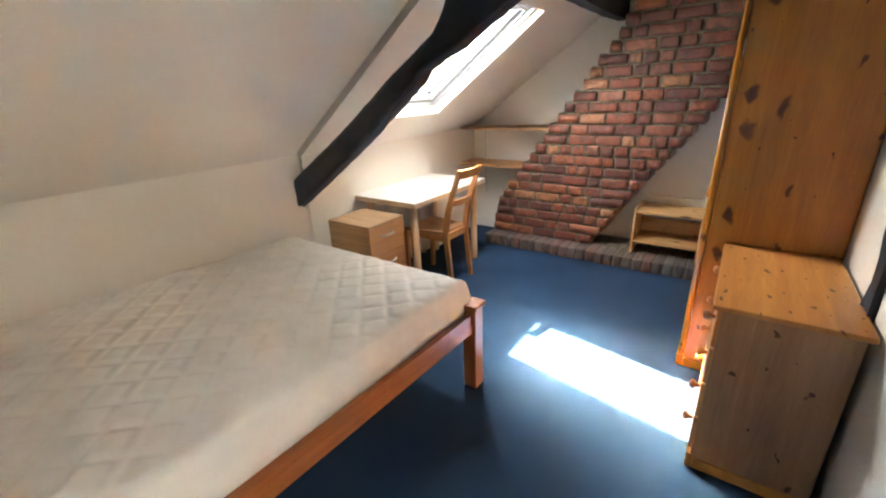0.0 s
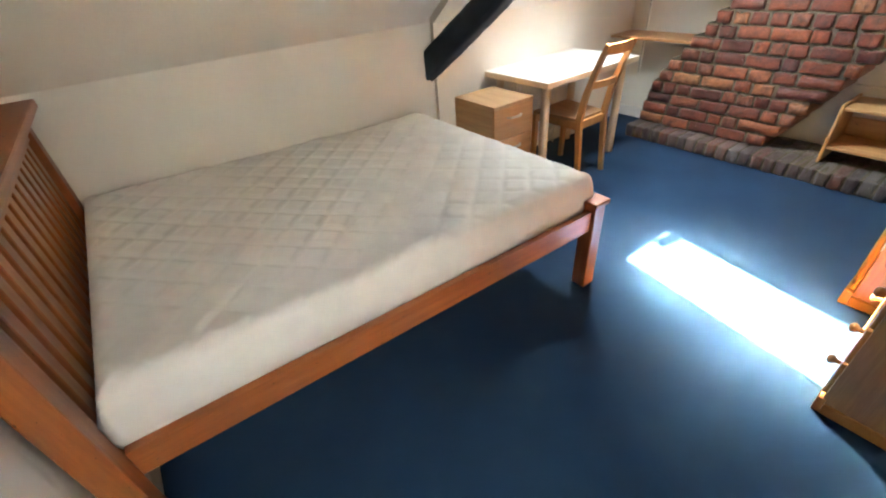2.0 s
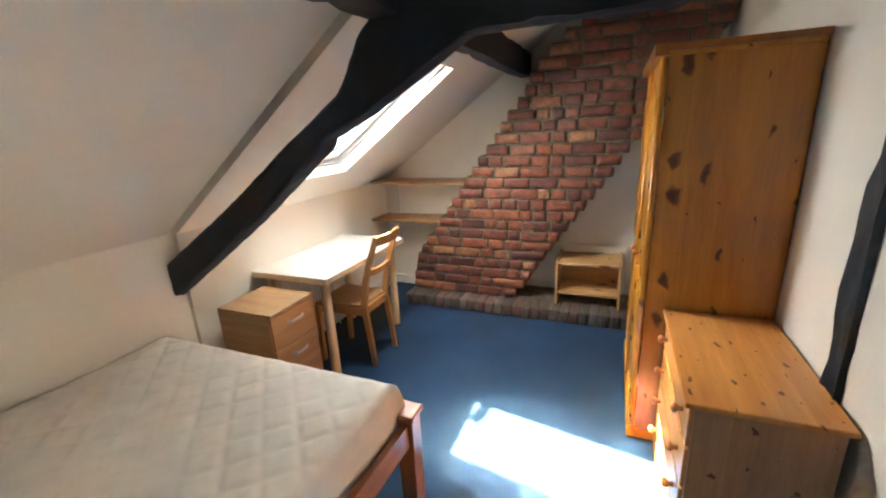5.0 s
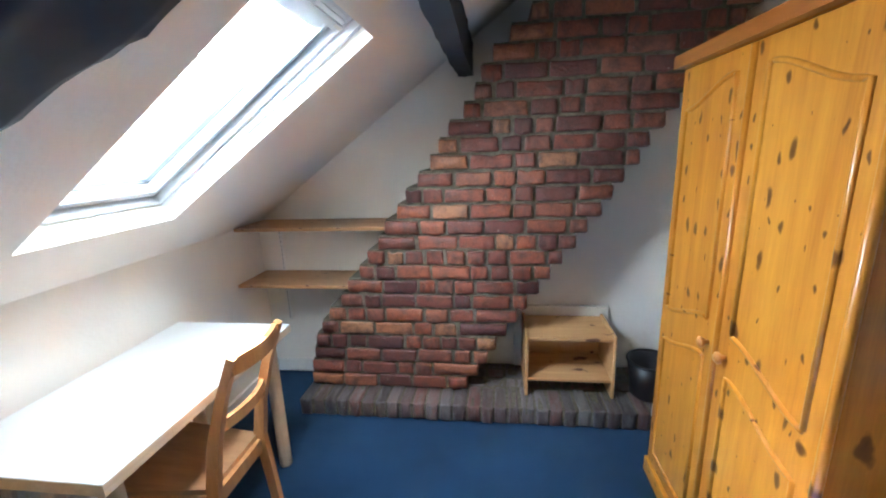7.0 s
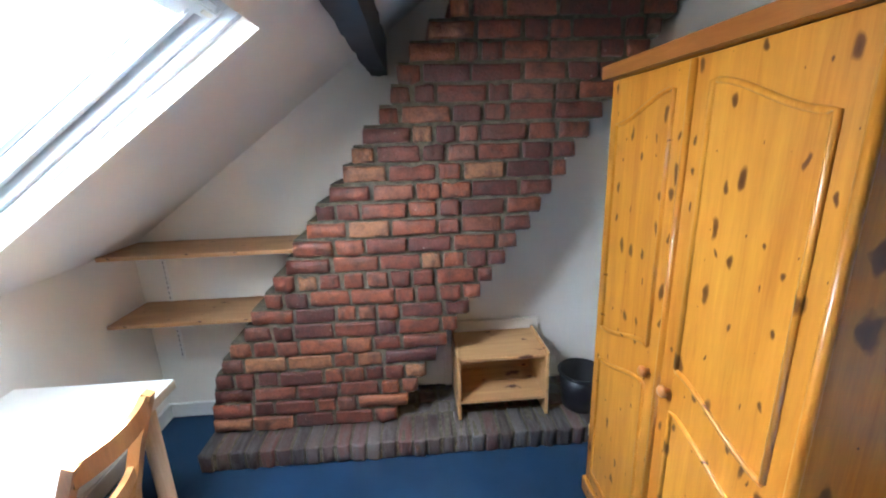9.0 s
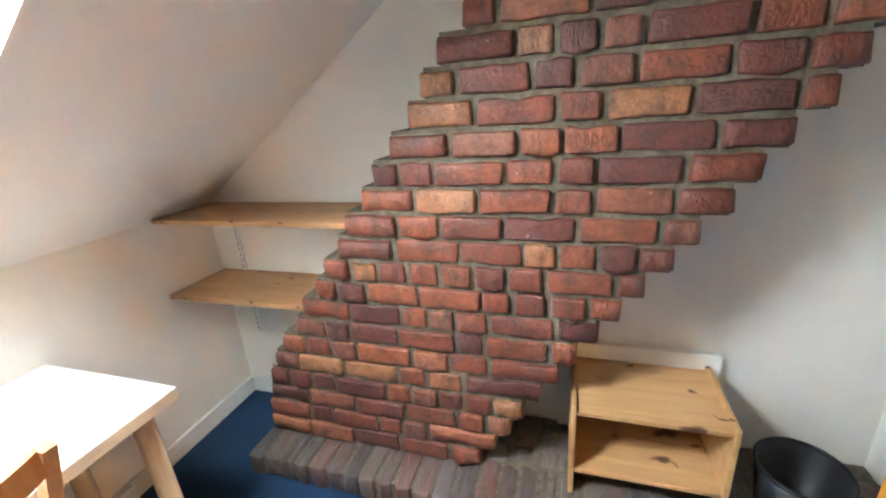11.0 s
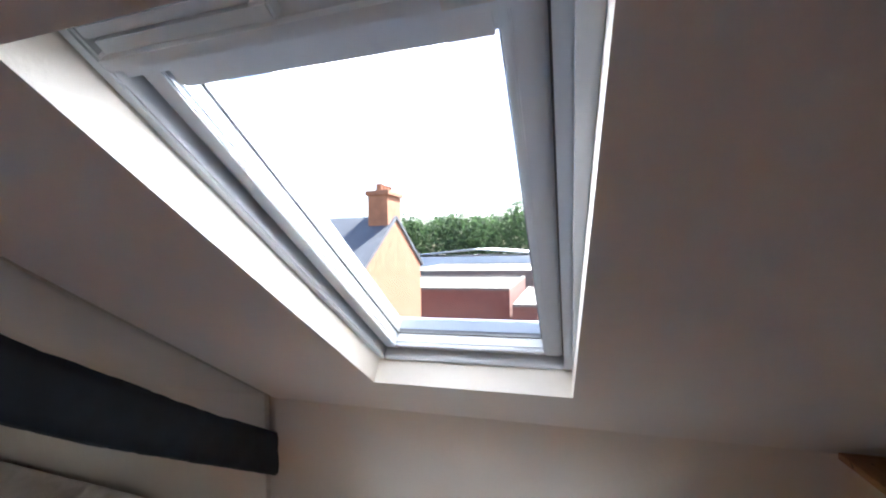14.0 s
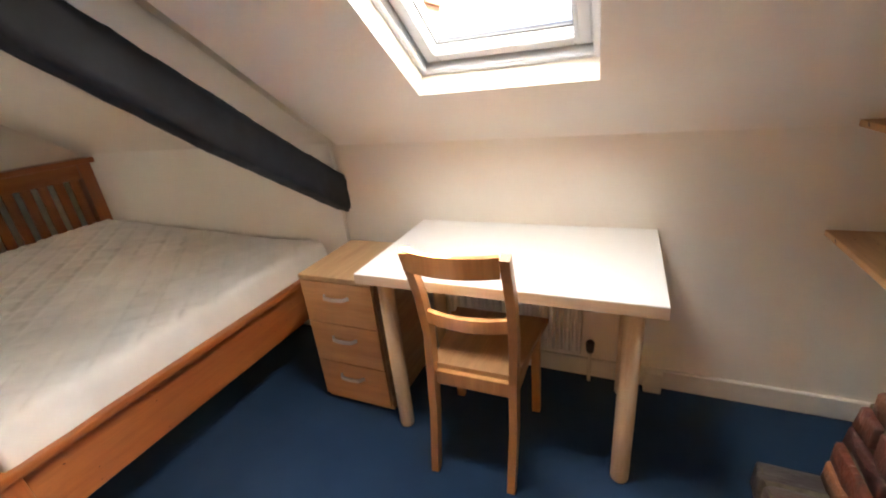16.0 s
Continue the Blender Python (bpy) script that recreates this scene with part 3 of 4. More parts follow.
    bm.faces.new(prev)
    part("side_skirt", bm, M_FABRIC, mt, "smooth stretched cotton side", True)


mattress()

# ---- desk ----
desk = thing("desk", (-1.21, 3.045, 0), "white laminate desk with birch edge and round legs", "desk")
DX0, DX1, DY0, DY1 = -1.505, -0.91, 2.55, 3.54
top = part("desktop", B(DX0, DX1, DY0, DY1, 0.699, 0.733), M_BIRCH_Y, desk, "birch edged table top")
part("desk_surface", B(DX0 + 0.001, DX1 - 0.001, DY0 + 0.001, DY1 - 0.001, 0.733, 0.7365), M_LAMINATE, top, "white laminate surface")
for x in (DX0 + 0.08, DX1 - 0.075):
    for y in (DY0 + 0.075, DY1 - 0.08):
        part("leg", lathe(bmesh.new(), [(0.027, 0), (0.03, 0.008), (0.03, 0.699)], (x, y, 0), 20), M_BIRCH, desk, smooth=True)

# ---- drawer unit ----
dr = thing("drawer_unit", (-1.2, 2.36, 0), "oak-effect three drawer bedside unit with steel handles", "drawers")
X0, X1, Y0, Y1 = -1.405, -1.03, 2.185, 2.535
part("carcass", B(X0, X1, Y0, Y1, 0.0, 0.63, 0.001), M_OAK, dr)
part("top", B(X0, X1 + 0.02, Y0, Y1, 0.63, 0.652, 0.002), M_OAK, dr)
for z0, z1 in ((0.03, 0.222), (0.226, 0.424), (0.428, 0.627)):
    f = part("drawer_front", B(X1, X1 + 0.018, Y0 + 0.002, Y1 - 0.002, z0, z1, 0.0015), M_OAK_Y, dr)
    zc = (z0 + z1) / 2 + 0.035
    pts = [(X1 + 0.018, 2.30, zc), (X1 + 0.04, 2.315, zc), (X1 + 0.045, 2.36, zc), (X1 + 0.04, 2.405, zc), (X1 + 0.018, 2.42, zc)]
    part("handle", soften(sweep_rect(bmesh.new(), pts, 0.014, 0.008, (0, 0, 1)), 0.002, 1), M_STEEL, f, "brushed steel bow handle")

# ---- chair ----
ch = thing("desk_chair", (-1.0, 2.97, 0), "beech dining chair with ladder back at the desk", "chair")
for y in (2.845, 3.13):
    yb = y + (0.015 if y < 3 else 0.01)
    part("back_leg", soften(sweep_rect(bmesh.new(), [(-0.815, y - 0.01, 0), (-0.845, y, 0.25), (-0.865, y, 0.44), (-0.845, yb, 0.6), (-0.80, yb + 0.008, 0.76), (-0.735, yb + 0.012, 0.925)], 0.027, [0.03, 0.038, 0.045, 0.04, 0.034, 0.026], (0, 1, 0)), 0.004), M_CHAIR, ch)
for y in (2.79, 3.13):
    part("front_leg", soften(sweep_rect(bmesh.new(), [(-1.215, y, 0), (-1.21, y, 0.43)], 0.032, [0.028, 0.036], (0, 1, 0)), 0.004), M_CHAIR, ch)
part("side_apron", B(-1.20, -0.88, 2.832, 2.85, 0.37, 0.425, 0.002), M_CHAIR, ch)
part("side_apron", B(-1.20, -0.88, 3.12, 3.138, 0.37, 0.425, 0.002), M_CHAIR, ch)
part("back_apron", B(-0.875, -0.855, 2.86, 3.115, 0.372, 0.428, 0.002), M_CHAIR, ch)
part("front_apron", B(-1.215, -1.197, 2.80, 3.115, 0.37, 0.425, 0.002), M_CHAIR, ch)
bm = bmesh.new()
nn = 16
rows = []
for i in range(nn + 1):
    f = i / nn
    x = -0.875 - 0.365 * f
    hw = 0.145 + 0.045 * f
    rows.append([(x, 2.985 + hw * (2 * j / nn - 1), 0.447 - 0.012 * (1 - (2 * j / nn - 1) ** 2) * math.sin(math.pi * min(1, f * 1.1 + 0.05))) for j in range(nn + 1)])
tv = [[bm.verts.new(p) for p in r] for r in rows]
bv = [[bm.verts.new((p[0], p[1], 0.426)) for p in r] for r in rows]
for i in range(nn):
    for j in range(nn):
        bm.faces.new((tv[i][j], tv[i][j + 1], tv[i + 1][j + 1], tv[i + 1][j]))
        bm.faces.new((bv[i][j], bv[i + 1][j], bv[i + 1][j + 1], bv[i][j + 1]))
for i in range(nn):
    bm.faces.new((tv[i][0], tv[i + 1][0], bv[i + 1][0], bv[i][0]))
    bm.faces.new((tv[i][nn], bv[i][nn], bv[i + 1][nn], tv[i + 1][nn]))
    bm.faces.new((tv[0][i], bv[0][i], bv[0][i + 1], tv[0][i + 1]))
    bm.faces.new((tv[nn][i], tv[nn][i + 1], bv[nn][i + 1], bv[nn][i]))
part("seat", bm, M_SEAT, ch, "brown dished wooden seat")


def back_rail(name, zc, h, x, bow):
    pts = [(x + bow * (1 - (2 * k / 10 - 1) ** 2), 2.865 + 0.27 * k / 10, zc) for k in range(11)]
    part(name, soften(sweep_rect(bmesh.new(), pts, h, 0.018, (-0.35 * 0, 0, 1)), 0.004, 1), M_CHAIR, ch)


back_rail("top_rail", 0.895, 0.06, -0.742, 0.03)
back_rail("middle_rail", 0.67, 0.042, -0.825, 0.028)

# ---- radiator under the desk ----
rad = thing("radiator", (-1.46, 3.0, 0.12), "white panel radiator on the low wall under the desk", "radiator")
part("back_panel", B(-1.502, -1.485, 2.66, 3.28, 0.14, 0.62, 0.004), M_RADIATOR, rad)
nr = 18
for k in range(nr):
    y = 2.66 + 0.62 * k / nr
    part("ridge", B(-1.452, -1.436, y + 0.002, y + 0.026, 0.16, 0.6, 0.006), M_RADIATOR, rad)
part("front_panel", B(-1.462, -1.446, 2.66, 3.28, 0.14, 0.62, 0.004), M_RADIATOR, rad)
for y in (2.66, 3.27):
    part("end_cover", B(-1.485, -1.462, y, y + 0.01, 0.14, 0.62), M_RADIATOR, rad)
for y in (2.75, 3.18):
    part("bracket", B(XK, -1.502, y, y + 0.03, 0.2, 0.56), M_RADIATOR, rad)
part("valve", lathe(bmesh.new(), [(0.012, 0), (0.017, 0.01), (0.019, 0.05), (0.012, 0.06)], (-1.465, 3.32, 0.155), 14), M_PLASTIC, rad, "black valve cap", True)
part("pipe", tube(bmesh.new(), [(-1.465, 3.32, 0.0), (-1.465, 3.32, 0.155)], 0.008), M_RADIATOR, rad, smooth=True)

# ---- shelves ----
for k, (z, x0, x1) in enumerate(((1.118, -1.47, -0.46), (0.764, -1.498, -0.70))):
    sh = thing("wall_shelf", (-1.1, 4.2, z - 0.02), "plain pine plank shelf beside the brick chimney", "shelf", "wall shelves")
    part("plank", B(x0, x1, 4.03, YB - 0.004, z - 0.02, z, 0.002), M_SHELF, sh)
    for x in (-1.36,):
        part("bracket", soften(sweep_rect(bmesh.new(), [(x, YB - 0.012, z - 0.035), (x, 4.1, z - 0.026)], 0.012, [0.03, 0.012], (1, 0, 0)), 0.001, 1), M_TRIM, sh, "white metal bracket")
up = thing("shelf_upright", (-1.36, YB, 0.40), "white slotted metal shelf upright on the wall", "shelf upright")
part("rail", B(-1.37, -1.35, YB - 0.012, YB, 0.40, 1.098, 0.001), M_TRIM, up)
bm = bmesh.new()
for k in range(22):
    z = 0.42 + k * 0.03
    box(bm, -1.362, -1.358, YB - 0.0135, YB - 0.0115, z, z + 0.014)
part("slots", bm, M_GREY, up, "dark slots")

# ---- wardrobe ----
WX, WY0, WY1, WZ = 0.80, 2.668, 3.57, 1.80
wd = thing("wardrobe", (1.06, 3.11, 0), "honey lacquered knotty pine wardrobe with two arched panel doors", "wardrobe")
part("side", B(WX + 0.022, XR - 0.004, WY0, WY0 + 0.02, 0.05, WZ, 0.002), M_PINE_SHADED, wd)
part("side", B(WX + 0.022, XR - 0.004, WY1 - 0.02, WY1, 0.05, WZ, 0.002), M_PINE_Z, wd)
part("back", B(XR - 0.012, XR - 0.004, WY0 + 0.02, WY1 - 0.02, 0.05, WZ), M_PINE_Z, wd)
part("bottom", B(WX + 0.022, XR - 0.012, WY0 + 0.02, WY1 - 0.02, 0.07, 0.09), M_PINE_Y, wd)
part("top", B(WX, XR - 0.004, WY0 - 0.002, WY1 + 0.002, WZ, WZ + 0.02, 0.002), M_PINE_Y, wd)
part("cornice", soften(sweep_rect(bmesh.new(), [(WX - 0.006, WY0 - 0.025, WZ + 0.024), (WX - 0.006, WY1 + 0.025, WZ + 0.024)], 0.05, 0.045, (1, 0, 0)), 0.014, 3), M_CORNICE, wd, "darker moulded cornice")
part("cornice_side", soften(sweep_rect(bmesh.new(), [(WX + 0.02, WY0 - 0.01, WZ + 0.03), (XR - 0.004, WY0 - 0.01, WZ + 0.03)], 0.022, 0.026, (0, 1, 0)), 0.006, 2), M_CORNICE, wd)
part("plinth", B(WX - 0.012, WX + 0.022, WY0 - 0.01, WY1 + 0.012, 0.0, 0.075, 0.006, 2), M_PINE_Y, wd)
part("plinth_side", B(WX + 0.022, XR - 0.03, WY0 - 0.008, WY0 + 0.012, 0.0, 0.05, 0.004), M_PINE_Y, wd)
WM = (WY0 + WY1) / 2


def door(y0, y1, outer):
    d = part("door", B(WX, WX + 0.02, y0 + 0.002, y1 - 0.002, 0.08, WZ - 0.004, 0.004, 2), M_PINE_Z, wd)
    inner = y1 if outer == y0 else y0
    sgn = 1 if outer > inner else -1
    ya, yb = inner + sgn * 0.075, outer - sgn * 0.055

    def ogee(zi, zo):
        out = []
        for k in range(17):
            f = k / 16
            g = f * f * (3 - 2 * f) if f < 1 else 1
            out.append((WX - 0.001, ya + (yb - ya) * f, zi + (zo - zi) * g))
        return out

    up = ogee(1.73, 1.643) + [(WX - 0.001, yb, 0.74)]
    low = ogee(0.93, 0.845)
    part("panel_moulding", tube(bmesh.new(), [(WX - 0.001, ya, 0.95)] + up[:-1] + [(WX - 0.001, yb, 0.87)], 0.0085, 6), M_PINE_Z, d, smooth=True)
    part("panel_moulding", tube(bmesh.new(), [(p[0], p[1], p[2] + 0.02) for p in low], 0.0085, 6), M_PINE_Y, d, smooth=True)
    part("panel_moulding", tube(bmesh.new(), [(WX - 0.001, ya, 0.15)] + [(p[0], p[1], p[2] - 0.12) for p in low] + [(WX - 0.001, yb, 0.15), (WX - 0.001, ya, 0.15)], 0.0085, 6), M_PINE_Z, d, smooth=True)
    yk = inner + sgn * 0.055
    part("knob", lathe(bmesh.new(), [(0.009, 0), (0.008, 0.01), (0.017, 0.018), (0.019, 0.026), (0.013, 0.033), (0.002, 0.035)], (WX, yk, 0.87), 16, "x"), M_CHEST_Y, d, "turned wooden knob", True)
    for z in (0.3, 1.55):
        part("hinge", B(WX - 0.002, WX + 0.022, outer - 0.004, outer + 0.002, z, z + 0.06), M_STEEL, d, "steel hinge")


door(WY0, WM, WY0)
door(WM, WY1, WY1)
part("edge_strip", lathe(bmesh.new(), [(0.012, 0.09), (0.012, WZ - 0.004)], (WX + 0.006, WY0 - 0.002, 0), 10), M_PINE_Z, wd, "rounded darker edge strip", True)
part("door_strip", lathe(bmesh.new(), [(0.011, 0.09), (0.011, WZ - 0.01)], (WX - 0.002, WM, 0), 10), M_PINE_Z, wd, "rounded closing strip", True)

# ---- chest of drawers ----
CX, CY0, CY1, CZ = 0.925, 1.955, 2.64, 0.715
cd = thing("chest_of_drawers", (1.12, 2.3, 0), "knotty pine chest of drawers with turned knobs", "chest of drawers")
part("side", B(CX, XR - 0.03, CY0, CY0 + 0.018, 0.05, CZ, 0.002), M_CHEST_SHADED, cd)
part("side", B(CX, XR - 0.03, CY1 - 0.018, CY1, 0.05, CZ, 0.002), M_CHEST_SHADED, cd)
part("back", B(XR - 0.036, XR - 0.03, CY0 + 0.018, CY1 - 0.018, 0.05, CZ), M_CHEST_SHADED, cd)
part("top", B(CX - 0.03, XR - 0.012, CY0 - 0.012, CY1 + 0.01, CZ, CZ + 0.02, 0.006, 2), M_CHEST_Y, cd)
part("plinth", B(CX - 0.012, CX + 0.012, CY0 - 0.004, CY1, 0.0, 0.07, 0.005, 2), M_CHEST_Y, cd)
part("plinth_side", B(CX + 0.012, XR - 0.03, CY0 - 0.004, CY0 + 0.016, 0.0, 0.05, 0.002), M_CHEST_Y, cd)
part("divider", B(CX, CX + 0.02, CY0 + 0.018, CY1 - 0.018, 0.07, 0.085), M_CHEST_Y, cd)
for k in range(4):
    z0 = 0.085 + k * 0.158
    f = part("drawer", B(CX - 0.014, CX + 0.01, CY0 + 0.01, CY1 - 0.01, z0, z0 + 0.15, 0.007, 2), M_CHEST_Y, cd)
    for y in (CY0 + 0.1, CY1 - 0.1):
        part("knob", lathe(bmesh.new(), [(0.009, 0), (0.008, 0.012), (0.016, 0.02), (0.018, 0.028), (0.012, 0.036), (0.002, 0.038)], (CX - 0.014, y, z0 + 0.078), 14, "x"), M_CHEST_Y, f, "turned wooden knob", True)

# ---- small open cabinet and bin on the hearth ----
HZ = 0.105
cb = thing("bedside_cabinet", (0.5, 4.14, HZ), "small open raw pine bedside cabinet standing on the hearth", "cabinet")
part("side", B(0.25, 0.268, 3.985, 4.33, HZ, 0.49, 0.006, 2), M_RAW_PINE, cb)
part("side", B(0.735, 0.753, 3.985, 4.33, HZ, 0.49, 0.006, 2), M_RAW_PINE, cb)
part("top", B(0.268, 0.735, 3.995, 4.325, 0.455, 0.473, 0.002), M_RAW_PINE, cb)
part("shelf", B(0.268, 0.735, 3.995, 4.325, 0.20, 0.218, 0.002), M_RAW_PINE, cb)
part("back_rail", B(0.268, 0.735, 4.31, 4.325, 0.218, 0.34, 0.002), M_RAW_PINE, cb)
bn = thing("waste_bin", (0.965, 4.06, HZ), "black plastic waste paper bin on the brick hearth", "bin")
part("bin_body", lathe(bmesh.new(), [(0.0955, 0.0), (0.1, 0.004), (0.126, 0.212), (0.12, 0.212), (0.094, 0.012)], (0.965, 4.06, HZ), 36), M_PLASTIC, bn, smooth=True)
part("bin_rim", lathe(bmesh.new(), [(0.122, 0.208), (0.13, 0.208), (0.132, 0.216), (0.128, 0.222), (0.122, 0.22)], (0.965, 4.06, HZ), 36, "z", False), M_PLASTIC, bn, smooth=True)

# ---- brick hearth and leaning chimney, piece by piece ----
PITCH = 0.0878
ZS = HZ + 0.002
YF = 4.02
LEFT = [(0.1, -1.085), (0.38, -1.05), (0.55, -0.95), (0.82, -0.75), (1.16, -0.51), (1.5, -0.265), (1.815, -0.03), (1.99, 0.06), (2.15, 0.23), (2.42, 0.55), (2.75, 0.95)]
RIGHT = [(0.1, -0.111), (0.375, 0.072), (0.655, 0.262), (0.9, 0.432), (1.25, 0.672), (1.585, 0.885), (2.085, 1.243), (2.2, 1.315), (2.75, 1.315)]



def brick_mesh(name, material, k, long, chip=1.0):
    """A worn brick about its middle, one unit each way; long is its length in metres, to keep its edges round."""
    rr = random.Random(100 + k)
    size = Vector((long, 0.1, 0.072))
    bm = bmesh.new()
    bmesh.ops.create_cube(bm, size=1.0)
    bmesh.ops.subdivide_edges(bm, edges=[e for e in bm.edges if abs(e.verts[0].co.x - e.verts[1].co.x) > 0.5], cuts=3 if long > 0.15 else 2)
    for v in bm.verts:
        v.co = Vector(v.co[i] * size[i] for i in range(3))
    for v in bm.verts:
        end = abs(abs(v.co.x) - long / 2) < 1e-4
        v.co.z += rr.uniform(-0.0035, 0.0025) * chip
        v.co.y += rr.uniform(-0.0015, 0.0015) * chip
        v.co.x += rr.uniform(-0.007, 0.003) * chip * (1 if v.co.x > 0 else -1) * (1 if end else 0.5)
    sharp = [e for e in bm.edges if len(e.link_faces) == 2 and e.calc_face_angle(0) > 0.8]
    bmesh.ops.bevel(bm, geom=sharp, offset=0.008, segments=2, affect="EDGES", profile=0.55, clamp_overlap=True)
    for v in bm.verts:
        v.co += Vector((rr.uniform(-1, 1), rr.uniform(-1, 1), rr.uniform(-1, 1))) * 0.0012 * chip
        v.co = Vector(v.co[i] / size[i] for i in range(3))
    return to_mesh(name, bm, material, True)


long_bricks = [brick_mesh("brick", M_BRICK, k, 0.21) for k in range(10)]
short_bricks = [brick_mesh("brick", M_BRICK, 20 + k, 0.11) for k in range(10)]
hearth_bricks = [brick_mesh("hearth_brick", M_HEARTH, 40 + k, 0.08, 0.8) for k in range(8)]

stack = thing("chimney_breast", (0.0, 4.2, 0.0), "leaning corbelled chimney breast of old red brick", "chimney", "", "structure")
core = bmesh.new()
n_course = int((ZC - ZS) / PITCH) + 1


def lay(parent, mesh, c, size, rz=0.0):
    ob = new("brick", mesh)
    ob.parent = parent
    ob.location = Vector(c) - BASE[parent.name]
    ob.scale = size
    ob.rotation_euler = (0, R.uniform(-0.006, 0.006), rz)


for i in range(n_course):
    z0 = ZS + i * PITCH
    zm = z0 + PITCH / 2
    xl, xr = at(LEFT, zm) + R.uniform(-0.012, 0.012), at(RIGHT, zm) + R.uniform(-0.01, 0.01)
    z1 = min(z0 + PITCH, ZC - 0.001)
    box(core, xl + 0.016, xr - 0.016, YF + 0.015, YB - 0.001, z0, z1)
    x = xl
    while x < xr - 0.02:
        ln = R.choice((0.105, 0.11, 0.12, 0.21, 0.225, 0.235, 0.15)) if i > 2 else R.choice((0.215, 0.22, 0.225, 0.11))
        if xr - (x + ln) < 0.07:
            ln = xr - x
        first, last = x == xl, x + ln >= xr - 0.001
        depth = 0.325 if (first or last) else 0.1
        yy = YF + R.uniform(-0.006, 0.005)
        h = min(PITCH - R.uniform(0.012, 0.018), z1 - z0)
        lay(stack, R.choice(long_bricks if ln > 0.16 else short_bricks), (x + ln / 2, yy + depth / 2, z0 + 0.004 + h / 2), (ln - R.uniform(0.010, 0.018), depth, h))
        x += ln
part("mortar", core, M_MORTAR, stack, "grey-brown lime mortar")

hearth = thing("hearth", (0.1, 4.1, 0.0), "low brick hearth with bricks laid on edge", "hearth", "", "structure")
HX0, HX1, HY = -1.10, XR - 0.002, 3.86
part("mortar", B(HX0 + 0.012, HX1, HY + 0.01, YB - 0.001, 0.001, HZ - 0.006), M_MORTAR, hearth, "sooty mortar bed")
x = HX0
while x < HX1 - 0.04:
    w = R.uniform(0.072, 0.084)
    lay(hearth, R.choice(hearth_bricks), (x + w / 2, HY + 0.105 + R.uniform(-0.006, 0.006), HZ / 2 + R.uniform(-0.003, 0.002)), (w - 0.009, 0.21, HZ), R.uniform(-0.02, 0.02))
    x += w
yr = HY + 0.215
while yr < YB - 0.05:
    x = -0.2
    while x < HX1 - 0.08:
        w = R.uniform(0.105, 0.115)
        lay(hearth, R.choice(hearth_bricks), (x + w / 2, yr + 0.05, HZ - 0.03 + R.uniform(-0.003, 0.0)), (w - 0.009, 0.098, 0.055), R.uniform(-0.02, 0.02))
        x += w
    yr += 0.105

solid("wall_ledge", B(0.2, 0.79, YB - 0.03, YB, HZ, 0.535, 0.006, 2), M_WALL, "shallow plastered ledge low on the end wall", "wall")
so = thing("wall_socket", (0.67, YB - 0.03, 0.23), "white double plug socket low on the end wall", "socket")
part("plate", B(0.6, 0.746, YB - 0.04, YB - 0.03, 0.18, 0.266, 0.003, 2), M_TRIM, so)
for x in (0.632, 0.69):
    part("outlet", B(x, x + 0.026, YB - 0.0415, YB - 0.0395, 0.2, 0.235), M_GREY, so, "dark pin holes")
solid("pipe_box", B(XK + 0.018, XK + 0.06, 3.545, 3.615, 0.0, 0.105, 0.004), M_TRIM, "small white boxed pipe end at the skirting", "pipe box", "")

# ---- outside the roof window ----
M_ROOFS = plain("felt_roof", (0.20, 0.19, 0.165), 0.9, 0, 0.35, 0.6)
M_SLATE = plain("slate", (0.09, 0.1, 0.12), 0.6, 0, 0.4, 3)
M_WHITE_ROOF = plain("white_sheet_roof", (0.75, 0.76, 0.78), 0.5, 0, 0.12, 0.5)
M_FAR_BRICK = plain("far_brick", (0.36, 0.16, 0.085), 0.9, 0, 0.35, 4)
M_FAR_RED = plain("far_red_brick", (0.22, 0.095, 0.075), 0.9, 0, 0.35, 4)
M_GROUND = plain("yard_ground", (0.10, 0.10, 0.09), 0.95, 0, 0.4, 0.3)


def leaf_material():
    m, t, b = nodes("far_leaves", 0.8)
    f = noise_of(t, coords(t, (1, 1, 1)), 0.4, 4)
    col = ramp(t, f, [(0.3, (0.035, 0.068, 0.03)), (0.7, (0.07, 0.11, 0.045))])
    link(t, col, b.inputs["Base Color"])
    tr = t.nodes.new("ShaderNodeBsdfTranslucent")
    link(t, col, tr.inputs[0])
    ad = t.nodes.new("ShaderNodeMixShader")
    link(t, b.outputs[0], ad.inputs[1])
    link(t, tr.outputs[0], ad.inputs[2])
    link(t, ad.outputs[0], t.nodes["Material Output"].inputs[0])
    return m


M_LEAF = leaf_material()
solid("ground", B(-900, 900, -900, 900, -6.2, -6.0), M_GROUND, "grey yard and street ground", "ground")
solid("storeys_below", B(XK - 0.4, LX + 0.2, YH - 0.9, YB + 0.4, -6.0, -0.1), M_FAR_RED, "brick storeys of the house below the attic", "wall")

gh = thing("gabled_house", (-13.8, -7.0, -6.0), "orange brick gabled house with slate roof and chimney", "house")
bm = bmesh.new()
pr = [(-11.3, -6.0), (-16.3, -6.0), (-16.3, 1.1), (-13.8, 2.75), (-11.3, 1.1)]
ring = [[bm.verts.new((x, y, z)) for x, z in pr] for y in (-2.5, -13.6)]
for k in range(5):
    bm.faces.new((ring[0][k], ring[0][(k + 1) % 5], ring[1][(k + 1) % 5], ring[1][k]))
bm.faces.new(ring[0])
bm.faces.new(ring[1][::-1])
part("wall", bm, M_FAR_BRICK, gh, "orange brick gable wall")
